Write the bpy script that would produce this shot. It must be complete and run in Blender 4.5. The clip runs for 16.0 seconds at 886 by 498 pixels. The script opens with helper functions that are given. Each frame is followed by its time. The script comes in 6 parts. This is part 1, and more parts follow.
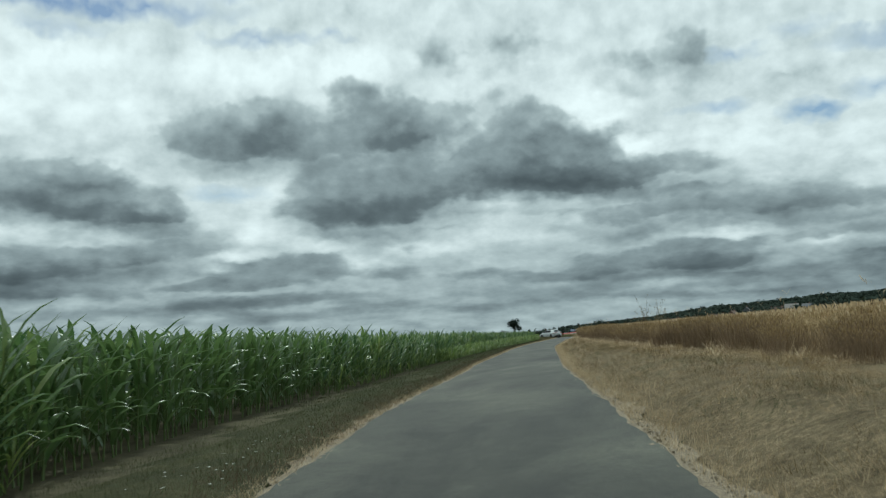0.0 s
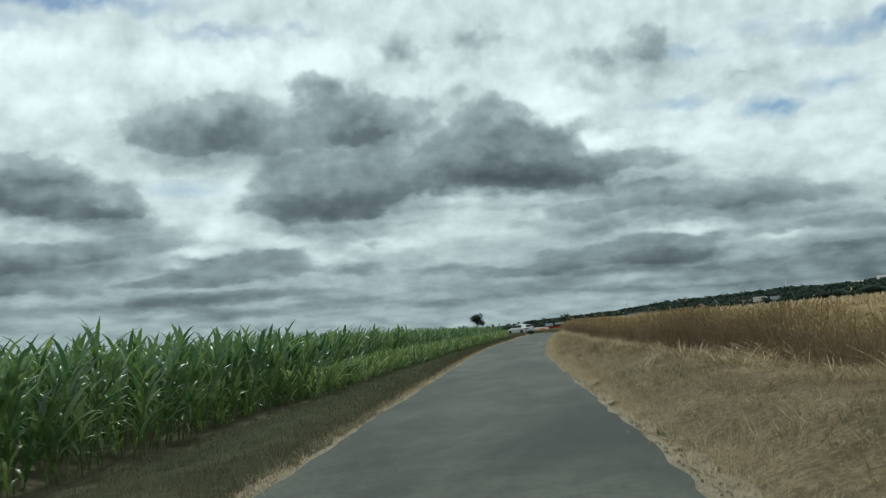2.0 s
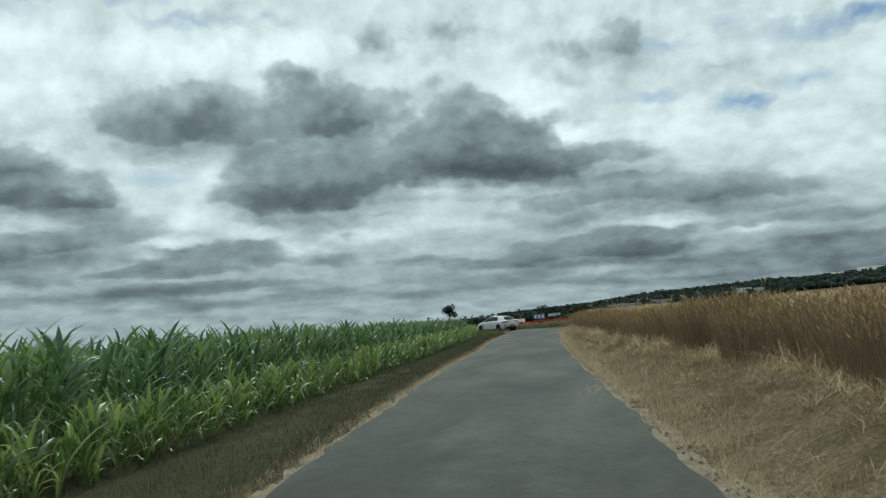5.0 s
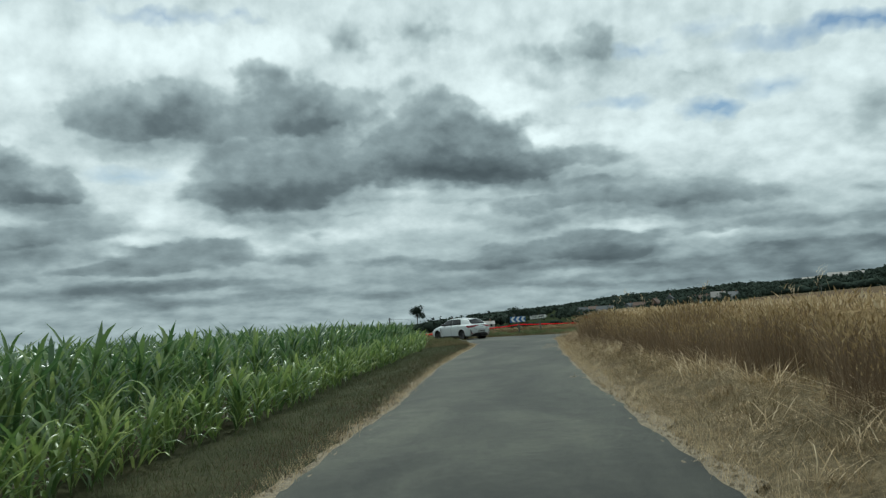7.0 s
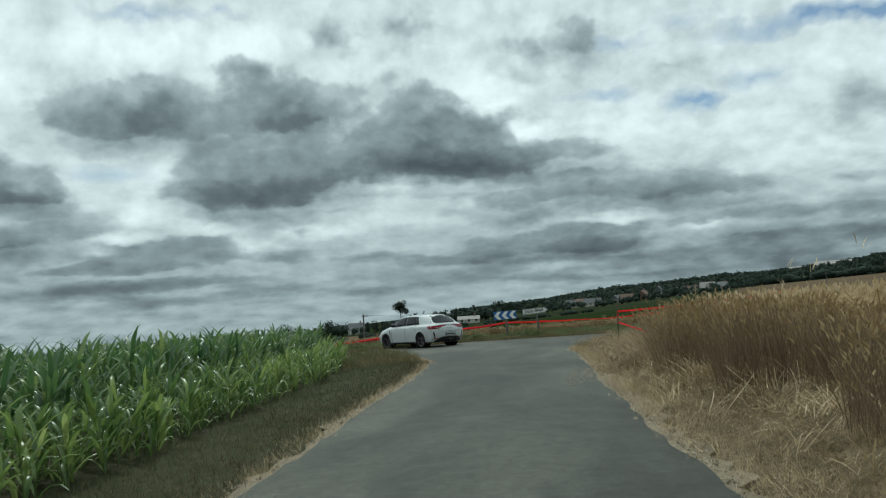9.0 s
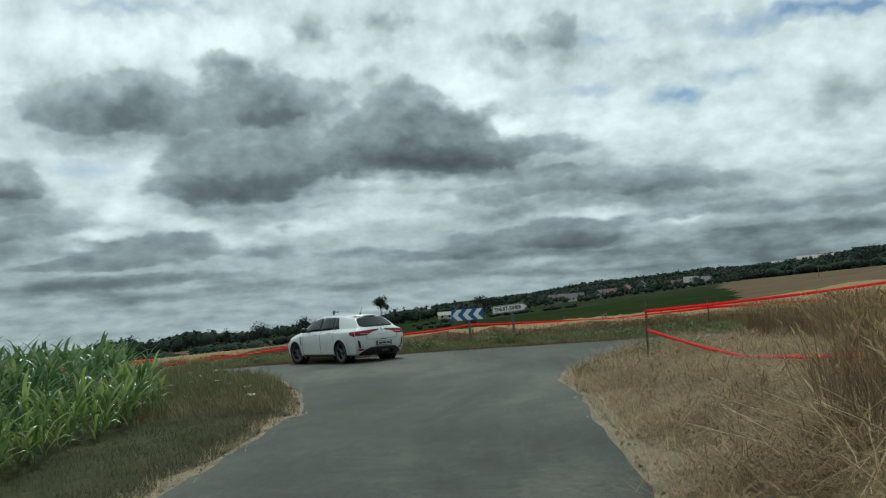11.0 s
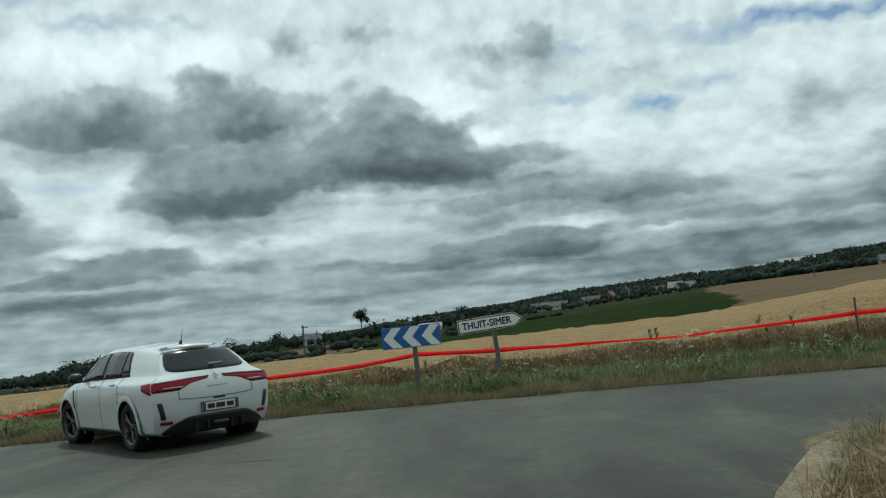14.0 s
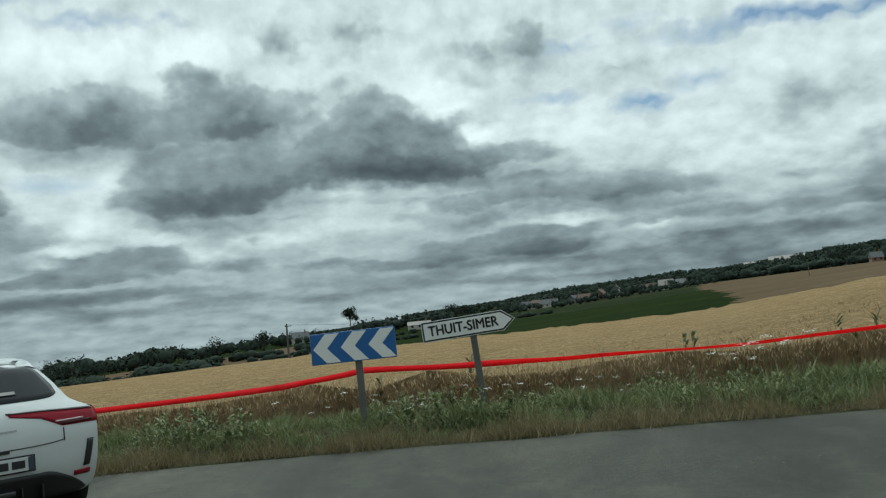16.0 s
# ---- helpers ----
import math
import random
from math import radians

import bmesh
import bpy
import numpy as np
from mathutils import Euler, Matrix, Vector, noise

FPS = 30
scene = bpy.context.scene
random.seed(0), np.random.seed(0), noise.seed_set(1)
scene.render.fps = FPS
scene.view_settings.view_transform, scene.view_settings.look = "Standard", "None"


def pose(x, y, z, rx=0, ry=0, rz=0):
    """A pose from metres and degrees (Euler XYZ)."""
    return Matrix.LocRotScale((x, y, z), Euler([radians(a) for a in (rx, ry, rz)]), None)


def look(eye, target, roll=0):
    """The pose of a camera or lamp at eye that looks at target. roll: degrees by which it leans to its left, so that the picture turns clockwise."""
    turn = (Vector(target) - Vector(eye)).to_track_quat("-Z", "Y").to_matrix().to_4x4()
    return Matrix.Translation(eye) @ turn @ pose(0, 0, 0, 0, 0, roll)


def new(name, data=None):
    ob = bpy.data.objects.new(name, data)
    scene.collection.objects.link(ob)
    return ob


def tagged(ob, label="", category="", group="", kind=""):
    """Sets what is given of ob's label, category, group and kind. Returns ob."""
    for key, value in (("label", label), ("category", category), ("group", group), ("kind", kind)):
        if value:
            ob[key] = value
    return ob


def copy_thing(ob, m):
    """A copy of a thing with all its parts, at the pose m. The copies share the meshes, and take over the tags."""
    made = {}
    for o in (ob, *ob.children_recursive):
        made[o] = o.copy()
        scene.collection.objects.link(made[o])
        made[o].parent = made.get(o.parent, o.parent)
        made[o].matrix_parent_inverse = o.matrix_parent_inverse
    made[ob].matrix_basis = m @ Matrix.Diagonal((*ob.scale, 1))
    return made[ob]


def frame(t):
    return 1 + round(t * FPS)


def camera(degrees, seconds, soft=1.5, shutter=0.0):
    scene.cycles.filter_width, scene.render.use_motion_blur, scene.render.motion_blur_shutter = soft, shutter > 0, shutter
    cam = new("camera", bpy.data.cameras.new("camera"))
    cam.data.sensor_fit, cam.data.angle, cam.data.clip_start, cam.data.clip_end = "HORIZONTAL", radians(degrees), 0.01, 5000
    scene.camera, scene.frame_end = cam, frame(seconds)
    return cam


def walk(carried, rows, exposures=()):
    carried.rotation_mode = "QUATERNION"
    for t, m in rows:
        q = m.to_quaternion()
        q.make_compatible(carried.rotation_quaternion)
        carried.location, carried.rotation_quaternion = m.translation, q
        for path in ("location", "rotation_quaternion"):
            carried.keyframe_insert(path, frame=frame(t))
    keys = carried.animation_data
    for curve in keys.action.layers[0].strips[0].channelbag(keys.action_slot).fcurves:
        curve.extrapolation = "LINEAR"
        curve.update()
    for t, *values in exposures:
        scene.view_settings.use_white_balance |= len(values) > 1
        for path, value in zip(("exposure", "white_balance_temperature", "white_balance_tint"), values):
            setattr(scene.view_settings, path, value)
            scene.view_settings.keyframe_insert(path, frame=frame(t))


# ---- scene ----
# ---- camera ----
cam = camera(54.15, 16.0, soft=1.2, shutter=0.06)
PATH = [
    (0, pose(13.453, -134.503, 0.964, 95.877, 3.325, 14.588)),
    (0.5, pose(12.212, -127.150, 0.982, 95.765, 3.344, 13.890)),
    (1, pose(11.005, -119.692, 1.001, 95.499, 3.565, 13.290)),
    (1.5, pose(9.886, -112.482, 1.019, 95.374, 3.553, 12.643)),
    (2, pose(8.728, -106.091, 1.035, 95.434, 3.681, 12.190)),
    (2.5, pose(7.802, -99.320, 1.052, 95.545, 3.688, 11.837)),
    (3, pose(6.811, -92.471, 1.069, 95.498, 3.385, 11.581)),
    (3.5, pose(5.894, -85.631, 1.086, 95.161, 3.164, 11.476)),
    (4, pose(5.120, -79.273, 1.102, 94.879, 3.616, 11.171)),
    (6.5, pose(2.039, -51.336, 1.172, 94.721, 2.814, 9.049)),
    (7, pose(1.631, -46.573, 1.184, 94.740, 2.969, 8.470)),
    (7.5, pose(1.297, -41.974, 1.195, 94.521, 2.774, 8.095)),
    (8, pose(0.927, -37.284, 1.207, 94.289, 2.341, 7.878)),
    (8.5, pose(0.709, -32.751, 1.218, 94.313, 3.204, 7.713)),
    (9, pose(0.437, -28.398, 1.229, 94.345, 3.790, 7.525)),
    (11.5, pose(0.395, -14.831, 1.263, 93.894, 3.625, 5.989)),
    (12, pose(0.307, -12.295, 1.269, 94.000, 3.255, 5.704)),
    (12.5, pose(0.194, -9.985, 1.275, 94.096, 3.361, 5.562)),
    (13, pose(0.103, -7.820, 1.280, 94.080, 4.642, 5.460)),
    (13.5, pose(0.038, -6.043, 1.280, 94.258, 5.489, 5.420)),
    (14, pose(0.021, -4.542, 1.280, 94.599, 5.281, 5.253)),
    (14.5, pose(0.009, -3.272, 1.280, 94.921, 4.794, 5.092)),
    (15, pose(0.016, -2.127, 1.280, 94.968, 4.972, 4.941)),
    (15.5, pose(-0.001, -0.895, 1.280, 94.632, 5.212, 4.724)),
    (16, pose(0.000, 0.000, 1.280, 94.414, 5.319, 4.600)),
]
walk(cam, PATH, exposures=((0.0, 0.0, 5880, -4.0), (16.0, 0.0, 5880, -4.0)))

# ---- sky and sun ----
SUN_ELEVATION, SUN_AZIMUTH = 56.0, -18.0        # azimuth from +y, positive towards +x
# cloud masses: azimuth, elevation, half width, half height (degrees), weight
HEAP = (
    (-8.1, 12.6, 3.3, 1.94, 0.7), (-5.7, 11.6, 4.0, 2.17, 0.85), (-3.2, 10.4, 3.2, 1.2, 0.65), (1.5, 10.4, 2.8, 0.67, 0.5),
    (-9.2, 10.7, 4.6, 1.27, 0.65), (-0.7, 9.8, 4.2, 0.52, 0.4), (-11.2, 12.2, 2.3, 1.49, 0.35), (-8.2, 14.1, 1.7, 0.93, 0.4),
    (-17.6, 10.8, 4.9, 1.57, 0.6), (-20.3, 9.2, 4.4, 1.34, 0.72), (-22.4, 9.8, 2.3, 1.34, 0.4), (-14.9, 9.8, 3.2, 1.05, 0.5),
    (-19.1, 8.0, 3.2, 0.52, 0.45), (-18.3, 15.4, 2.7, 1.34, 0.5), (-16.1, 14.3, 3.3, 1.34, 0.72), (-20.1, 16.8, 1.5, 0.97, 0.4),
    (-18.9, 13.6, 3.1, 0.82, 0.5),
)
CROWNS = (
    (-24.6, 14.1, 3.1, 1.72, 0.65), (-23.5, 12.9, 2.3, 0.67, 0.45), (-26.2, 15.0, 1.5, 0.9, 0.3), (-29.1, 13.9, 2.9, 1.57, 0.62),
    (-28.6, 12.8, 2.3, 0.6, 0.4), (-8.9, 18.9, 2.4, 0.9, 0.5), (-13.8, 18.4, 1.9, 0.97, 0.4), (-1.0, 16.9, 1.9, 0.9, 0.45),
    (2.9, 17.3, 1.6, 1.2, 0.55), (8.2, 14.9, 2.3, 0.97, 0.28), (18.8, 11.4, 2.3, 1.12, 0.35), (23.0, 11.5, 1.5, 0.82, 0.25),
    (-9.8, 15.8, 1.9, 0.9, 0.25), (10.5, 9.8, 1.5, 0.45, 0.25), (-12.9, 15.3, 1.5, 0.67, 0.2),
)
SHELVES = (
    (0.9, 8.0, 2.5, 0.82, 0.42), (5.7, 7.9, 4.1, 0.9, 0.45), (8.1, 7.2, 3.0, 0.75, 0.4), (11.8, 6.9, 2.3, 0.52, 0.42),
    (18.6, 6.6, 2.3, 0.37, 0.3), (23.0, 5.7, 2.3, 0.97, 0.4), (23.7, 8.2, 1.4, 0.67, 0.3), (-2.5, 7.2, 2.3, 0.56, 0.62),
    (-6.0, 7.8, 2.1, 0.34, 0.28), (12.0, 5.0, 6.4, 0.49, 0.38), (20.3, 4.6, 3.4, 0.45, 0.42), (17.1, 3.1, 5.6, 0.56, 0.36),
    (8.4, 2.8, 5.6, 0.56, 0.42), (1.9, 4.5, 3.2, 0.82, 0.68), (-3.2, 4.4, 2.6, 0.6, 0.5), (3.5, 3.8, 2.2, 0.37, 0.42),
    (-6.7, 3.6, 3.7, 0.41, 0.45), (-11.8, 4.1, 3.0, 0.34, 0.32), (14.6, 2.4, 2.6, 0.75, 0.28),
)
LOW = (
    (-24.9, 5.0, 4.1, 0.9, 0.62), (-29.1, 7.2, 2.3, 0.82, 0.45), (-21.9, 5.2, 1.9, 0.67, 0.4), (-17.9, 4.5, 1.9, 0.45, 0.35),
    (-16.4, 6.0, 1.0, 0.26, 0.38), (-28.5, 4.2, 3.4, 0.34, 0.36), (-29.0, 2.9, 4.1, 0.6, 0.45), (-22.9, 3.1, 4.5, 0.41, 0.4),
    (-18.6, 2.4, 3.4, 0.34, 0.3), (-12.2, 1.9, 4.5, 0.34, 0.32), (-24.7, 1.9, 5.2, 0.41, 0.3), (-14.3, 7.1, 2.3, 0.3, 0.25),
    (13.5, 3.7, 3.7, 0.34, 0.3), (-2.5, 2.1, 4.5, 0.37, 0.3), (4.2, 1.8, 4.5, 0.34, 0.25),
)
BRIGHT = (
    (-3.2, 13.7, 2.3, 0.9, 0.6), (-0.9, 11.6, 1.5, 0.75, 0.85), (-5.0, 15.2, 1.9, 0.97, 0.5), (-18.9, 18.0, 2.4, 1.2, 0.6),
    (-28.2, 17.8, 3.1, 1.34, 0.4), (-12.6, 16.9, 2.3, 0.97, 0.45), (-24.1, 17.6, 3.1, 1.34, 0.4), (-7.3, 17.3, 2.3, 0.82, 0.4),
    (6.3, 12.6, 3.4, 0.9, 0.35), (15.5, 13.8, 4.6, 1.27, 0.25), (22.2, 13.6, 3.8, 0.97, 0.2), (10.6, 10.6, 5.7, 1.12, 0.25),
    (16.2, 8.6, 3.8, 0.9, 0.35), (22.3, 9.8, 2.7, 0.82, 0.35),
)
GLINTS = (
    (4.1, 11.3, 2.3, 0.75, 0.35), (-11.1, 8.6, 1.9, 0.34, 0.6), (-5.9, 8.4, 2.3, 0.34, 0.45), (-26.5, 7.4, 3.4, 0.67, 0.45),
    (-22.4, 6.5, 2.3, 0.41, 0.5), (-19.7, 5.2, 1.5, 0.52, 0.45), (-15.2, 6.0, 2.3, 0.37, 0.5), (4.9, 5.6, 2.6, 0.34, 0.65),
    (2.9, 2.7, 2.6, 0.26, 0.5), (-27.3, 6.1, 1.9, 0.34, 0.45), (-25.2, 10.0, 1.5, 0.56, 0.3), (-0.5, 2.8, 2.2, 0.22, 0.4),
    (-10.0, 6.4, 3.0, 0.34, 0.35), (-28.7, 5.2, 1.5, 0.26, 0.35), (9.5, 4.7, 2.2, 0.22, 0.35),
)
BLUE = (
    (9.9, 12.5, 1.8, 0.49, 1.0), (4.0, 13.5, 1.7, 0.37, 0.45), (13.7, 13.3, 1.5, 0.49, 0.5), (17.8, 16.2, 5.8, 0.56, 0.75),
    (22.7, 15.7, 4.3, 0.45, 0.65), (5.6, 16.5, 1.5, 0.37, 0.45), (-28.0, 10.1, 1.9, 0.41, 0.45), (-25.7, 19.6, 3.2, 0.37, 0.45),
    (9.5, 17.4, 1.6, 0.45, 0.3),
)
LEFT = (
    (-40.0, 10.7, 4.2, 1.2, 0.85), (-35.8, 9.5, 4.2, 0.97, 0.9), (-32.8, 9.1, 1.7, 0.75, 0.6), (-36.9, 11.6, 2.3, 0.75, 0.5),
    (-39.0, 6.1, 4.5, 0.82, 0.8), (-33.1, 6.4, 4.1, 0.64, 0.6), (-41.6, 5.3, 2.6, 0.64, 0.7), (-41.1, 13.4, 2.3, 0.82, 0.25),
    (-37.6, 3.9, 7.5, 0.37, 0.36), (-29.2, 4.2, 3.4, 0.34, 0.3), (-46.2, 10.2, 3.8, 1.2, 0.9), (-46.7, 6.2, 4.5, 0.82, 0.7),
    (-46.4, 13.2, 3.1, 1.05, 0.5),
)
BRIGHT_L = (
    (-38.5, 18.0, 5.9, 1.57, 0.5), (-35.0, 15.2, 2.9, 1.2, 0.4), (-41.2, 15.3, 3.1, 1.2, 0.45), (-38.8, 7.8, 3.8, 0.37, 0.45),
    (-35.1, 11.9, 1.1, 0.52, 0.3), (-46.6, 16.3, 4.7, 1.49, 0.45),
)
BLUE_L = (
    (-40.3, 21.5, 5.2, 0.75, 0.75), (-33.5, 21.3, 6.0, 0.67, 0.6), (-27.1, 22.6, 4.0, 0.52, 0.45), (-38.6, 20.0, 2.4, 0.45, 0.4),
    (-20.5, 19.9, 1.1, 0.37, 0.35),
)


def link(tree, a, b):
    tree.links.new(a, b)


def node(tree, kind, **values):
    n = tree.nodes.new(kind)
    for k, v in values.items():
        setattr(n, k, v)
    return n


def maths(tree, op, a, b=None, c=None, clamp=False):
    n = tree.nodes.new("ShaderNodeMath")
    n.operation, n.use_clamp = op, clamp
    for i, v in enumerate((a, b, c)):
        if v is None:
            continue
        if isinstance(v, (int, float)):
            n.inputs[i].default_value = v
        else:
            tree.links.new(v, n.inputs[i])
    return n.outputs[0]


def vmaths(tree, op, a, b):
    n = tree.nodes.new("ShaderNodeVectorMath")
    n.operation = op
    for i, v in enumerate((a, b)):
        if isinstance(v, (tuple, list)):
            n.inputs[i].default_value = v
        else:
            tree.links.new(v, n.inputs[i])
    return n.outputs[0]


def noise_tex(tree, vec, scale, detail=4.0, rough=0.55, distortion=0.0):
    n = tree.nodes.new("ShaderNodeTexNoise")
    n.inputs["Scale"].default_value = scale
    n.inputs["Detail"].default_value = detail
    n.inputs["Roughness"].default_value = rough
    n.inputs["Distortion"].default_value = distortion
    if vec is not None:
        tree.links.new(vec, n.inputs["Vector"])
    return n


def ramp(tree, fac, stops, interpolation="LINEAR"):
    n = tree.nodes.new("ShaderNodeValToRGB")
    n.color_ramp.interpolation = interpolation
    e = n.color_ramp.elements
    while len(e) < len(stops):
        e.new(0.5)
    for el, (p, col) in zip(e, stops):
        el.position, el.color = p, (*col, 1)
    if fac is not None:
        tree.links.new(fac, n.inputs[0])
    return n.outputs[0]


def build_world():
    world = bpy.data.worlds.new("world")
    scene.world = world
    world.use_nodes = True
    t = world.node_tree
    t.nodes.clear()
    way = node(t, "ShaderNodeTexCoord").outputs["Generated"]
    sep = node(t, "ShaderNodeSeparateXYZ")
    link(t, way, sep.inputs[0])
    x, y, z = sep.outputs
    az = maths(t, "MULTIPLY", maths(t, "ARCTAN2", x, y), 57.29578)
    el = maths(t, "MULTIPLY", maths(t, "ARCSINE", z), 57.29578)
    flat = node(t, "ShaderNodeCombineXYZ")
    link(t, az, flat.inputs[0])
    link(t, el, flat.inputs[1])
    # the masses are read at a place shifted by turbulence; upright features flatten towards the horizon
    deep = maths(t, "MULTIPLY", maths(t, "LOGARITHM", maths(t, "MULTIPLY_ADD", maths(t, "MAXIMUM", el, -3.0), 0.12, 1.0), 2.718), 27.0)
    field = node(t, "ShaderNodeCombineXYZ")
    link(t, az, field.inputs[0])
    link(t, deep, field.inputs[1])
    lift = maths(t, "MULTIPLY_ADD", maths(t, "MAXIMUM", el, 0.0), 0.055, 0.22)

    def shifted(where, scale, detail, reach):
        ruff = noise_tex(t, field.outputs[0], scale, detail, 0.55)
        push = node(t, "ShaderNodeVectorMath", operation="SCALE")
        link(t, vmaths(t, "SUBTRACT", ruff.outputs["Color"], (0.5, 0.5, 0.5)), push.inputs[0])
        link(t, lift, push.inputs["Scale"])
        return vmaths(t, "ADD", where, vmaths(t, "MULTIPLY", push.outputs[0], reach))

    place = shifted(shifted(flat.outputs[0], 0.30, 2.0, (3.6, 1.7, 0)), 0.8, 2.0, (2.0, 1.1, 0))

    def mass(table, place=place, gain=1.45):
        total = None
        for a, e, w, h, weight in table:
            m = node(t, "ShaderNodeMapping")
            m.inputs["Location"].default_value = (-a / (1.52 * w), -e / (1.52 * h), 0)
            m.inputs["Scale"].default_value = (1 / (1.52 * w), 1 / (1.52 * h), 0)
            link(t, place, m.inputs["Vector"])
            g = node(t, "ShaderNodeTexGradient", gradient_type="SPHERICAL")
            link(t, m.outputs[0], g.inputs[0])
            total = maths(t, "MULTIPLY", g.outputs["Fac"], weight * gain) if total is None else maths(t, "MULTIPLY_ADD", g.outputs["Fac"], weight * gain, total)
        return total

    def puffs(where):
        """Billows: broad swells and rounded heads with fine curls."""
        warped = vmaths(t, "ADD", where, vmaths(t, "MULTIPLY", vmaths(t, "SUBTRACT", noise_tex(t, where, 0.8, 3.0, 0.5).outputs["Color"], (0.5, 0.5, 0.5)), (1.6, 1.6, 0)))
        heads = node(t, "ShaderNodeTexVoronoi", feature="SMOOTH_F1")
        heads.inputs["Scale"].default_value, heads.inputs["Smoothness"].default_value = 0.55, 0.8
        link(t, warped, heads.inputs["Vector"])
        swell = maths(t, "MULTIPLY_ADD", noise_tex(t, where, 0.26, 4.0, 0.52).outputs["Fac"], 1.1, -0.55)
        swell = maths(t, "MULTIPLY_ADD", heads.outputs["Distance"], -0.34, maths(t, "ADD", swell, 0.16))
        return maths(t, "MULTIPLY_ADD", noise_tex(t, warped, 1.0, 3.0, 0.50).outputs["Fac"], 0.34, maths(t, "SUBTRACT", swell, 0.17))

    def smooth(value, lo, hi):
        n = node(t, "ShaderNodeMapRange", interpolation_type="SMOOTHSTEP")
        link(t, value, n.inputs["Value"])
        n.inputs["From Min"].default_value, n.inputs["From Max"].default_value = lo, hi
        return n.outputs[0]

    def bulk(place):
        return maths(t, "ADD", maths(t, "ADD", mass(HEAP, place), mass(CROWNS, place)), maths(t, "ADD", mass(LEFT, place), mass(SHELVES, place, 1.8)))

    dark = maths(t, "ADD", bulk(place), mass(LOW, place, 1.8))
    crown = bulk(vmaths(t, "ADD", place, (-0.45, 1.15, 0.0)))
    bright = maths(t, "ADD", maths(t, "ADD", mass(BRIGHT), mass(GLINTS)), mass(BRIGHT_L))
    here = puffs(field.outputs[0])
    over_head = puffs(vmaths(t, "ADD", field.outputs[0], (-0.40, 0.9, 0.0)))
    # crowns catch the light, bases do not
    top_light = maths(t, "ADD", maths(t, "MULTIPLY", maths(t, "SUBTRACT", dark, crown), 0.50), maths(t, "MULTIPLY", maths(t, "SUBTRACT", here, over_head), 0.50))
    wisps = noise_tex(t, field.outputs[0], 0.55, 4.0, 0.52).outputs["Fac"]
    thick = maths(t, "MULTIPLY_ADD", here, 0.56, dark)
    thick = maths(t, "MULTIPLY_ADD", bright, -0.40, thick)
    body = maths(t, "MULTIPLY_ADD", smooth(thick, 0.0, 1.25), 0.38, maths(t, "MULTIPLY", smooth(thick, 0.10, 0.55), 0.22))
    body = maths(t, "MULTIPLY_ADD", smooth(thick, -0.30, 0.20), 0.10, body)
    tone = maths(t, "MULTIPLY_ADD", body, -0.88, 0.835)
    tone = maths(t, "MULTIPLY_ADD", bright, 0.17, tone)
    tone = maths(t, "MULTIPLY_ADD", top_light, 0.55, tone)
    tone = maths(t, "MULTIPLY_ADD", maths(t, "SUBTRACT", wisps, 0.5), 0.34, tone)
    tone = maths(t, "MULTIPLY_ADD", smooth(el, 10.0, 1.5), -0.25, tone)
    tone = maths(t, "MULTIPLY_ADD", smooth(el, 11.0, 18.0), 0.03, tone, clamp=True)
    cloud = ramp(t, tone, [(0.0, (0.084, 0.099, 0.108)), (0.22, (0.147, 0.170, 0.181)), (0.45, (0.294, 0.33, 0.341)), (0.65, (0.49, 0.53, 0.533)), (0.84, (0.74, 0.765, 0.76)), (1.0, (0.93, 0.95, 0.94))], "LINEAR")
    # clouds glow towards the sun and are duller away from it
    facing = node(t, "ShaderNodeVectorMath", operation="DOT_PRODUCT")
    link(t, way, facing.inputs[0])
    facing.inputs[1].default_value = (math.sin(radians(SUN_AZIMUTH)) * math.cos(radians(SUN_ELEVATION)), math.cos(radians(SUN_AZIMUTH)) * math.cos(radians(SUN_ELEVATION)), math.sin(radians(SUN_ELEVATION)))
    glow = node(t, "ShaderNodeMapRange", interpolation_type="SMOOTHSTEP")
    link(t, facing.outputs["Value"], glow.inputs["Value"])
    glow.inputs["From Min"].default_value, glow.inputs["From Max"].default_value = -0.5, 0.5
    glow.inputs["To Min"].default_value, glow.inputs["To Max"].default_value = 0.42, 1.0
    scaled = node(t, "ShaderNodeVectorMath", operation="SCALE")
    link(t, cloud, scaled.inputs[0])
    link(t, glow.outputs[0], scaled.inputs["Scale"])
    cloud = scaled.outputs[0]
    sky = node(t, "ShaderNodeTexSky", sky_type="NISHITA", sun_disc=False)
    sky.sun_elevation, sky.sun_rotation = radians(SUN_ELEVATION), radians(SUN_AZIMUTH)
    clear = vmaths(t, "MULTIPLY", sky.outputs[0], (0.075, 0.075, 0.075))
    gap = maths(t, "MULTIPLY", maths(t, "ADD", mass(BLUE), mass(BLUE_L)), maths(t, "MULTIPLY_ADD", wisps, 2.0, -0.1, clamp=True), clamp=True)
    mix = node(t, "ShaderNodeMix", data_type="RGBA")
    link(t, gap, mix.inputs["Factor"])
    link(t, cloud, mix.inputs["A"])
    link(t, clear, mix.inputs["B"])
    back = node(t, "ShaderNodeBackground")
    back.inputs["Strength"].default_value = 1.0
    link(t, mix.outputs["Result"], back.inputs["Color"])
    out = node(t, "ShaderNodeOutputWorld")
    link(t, back.outputs[0], out.inputs[0])
    world.cycles.sampling_method, world.cycles.sample_map_resolution = "MANUAL", 512


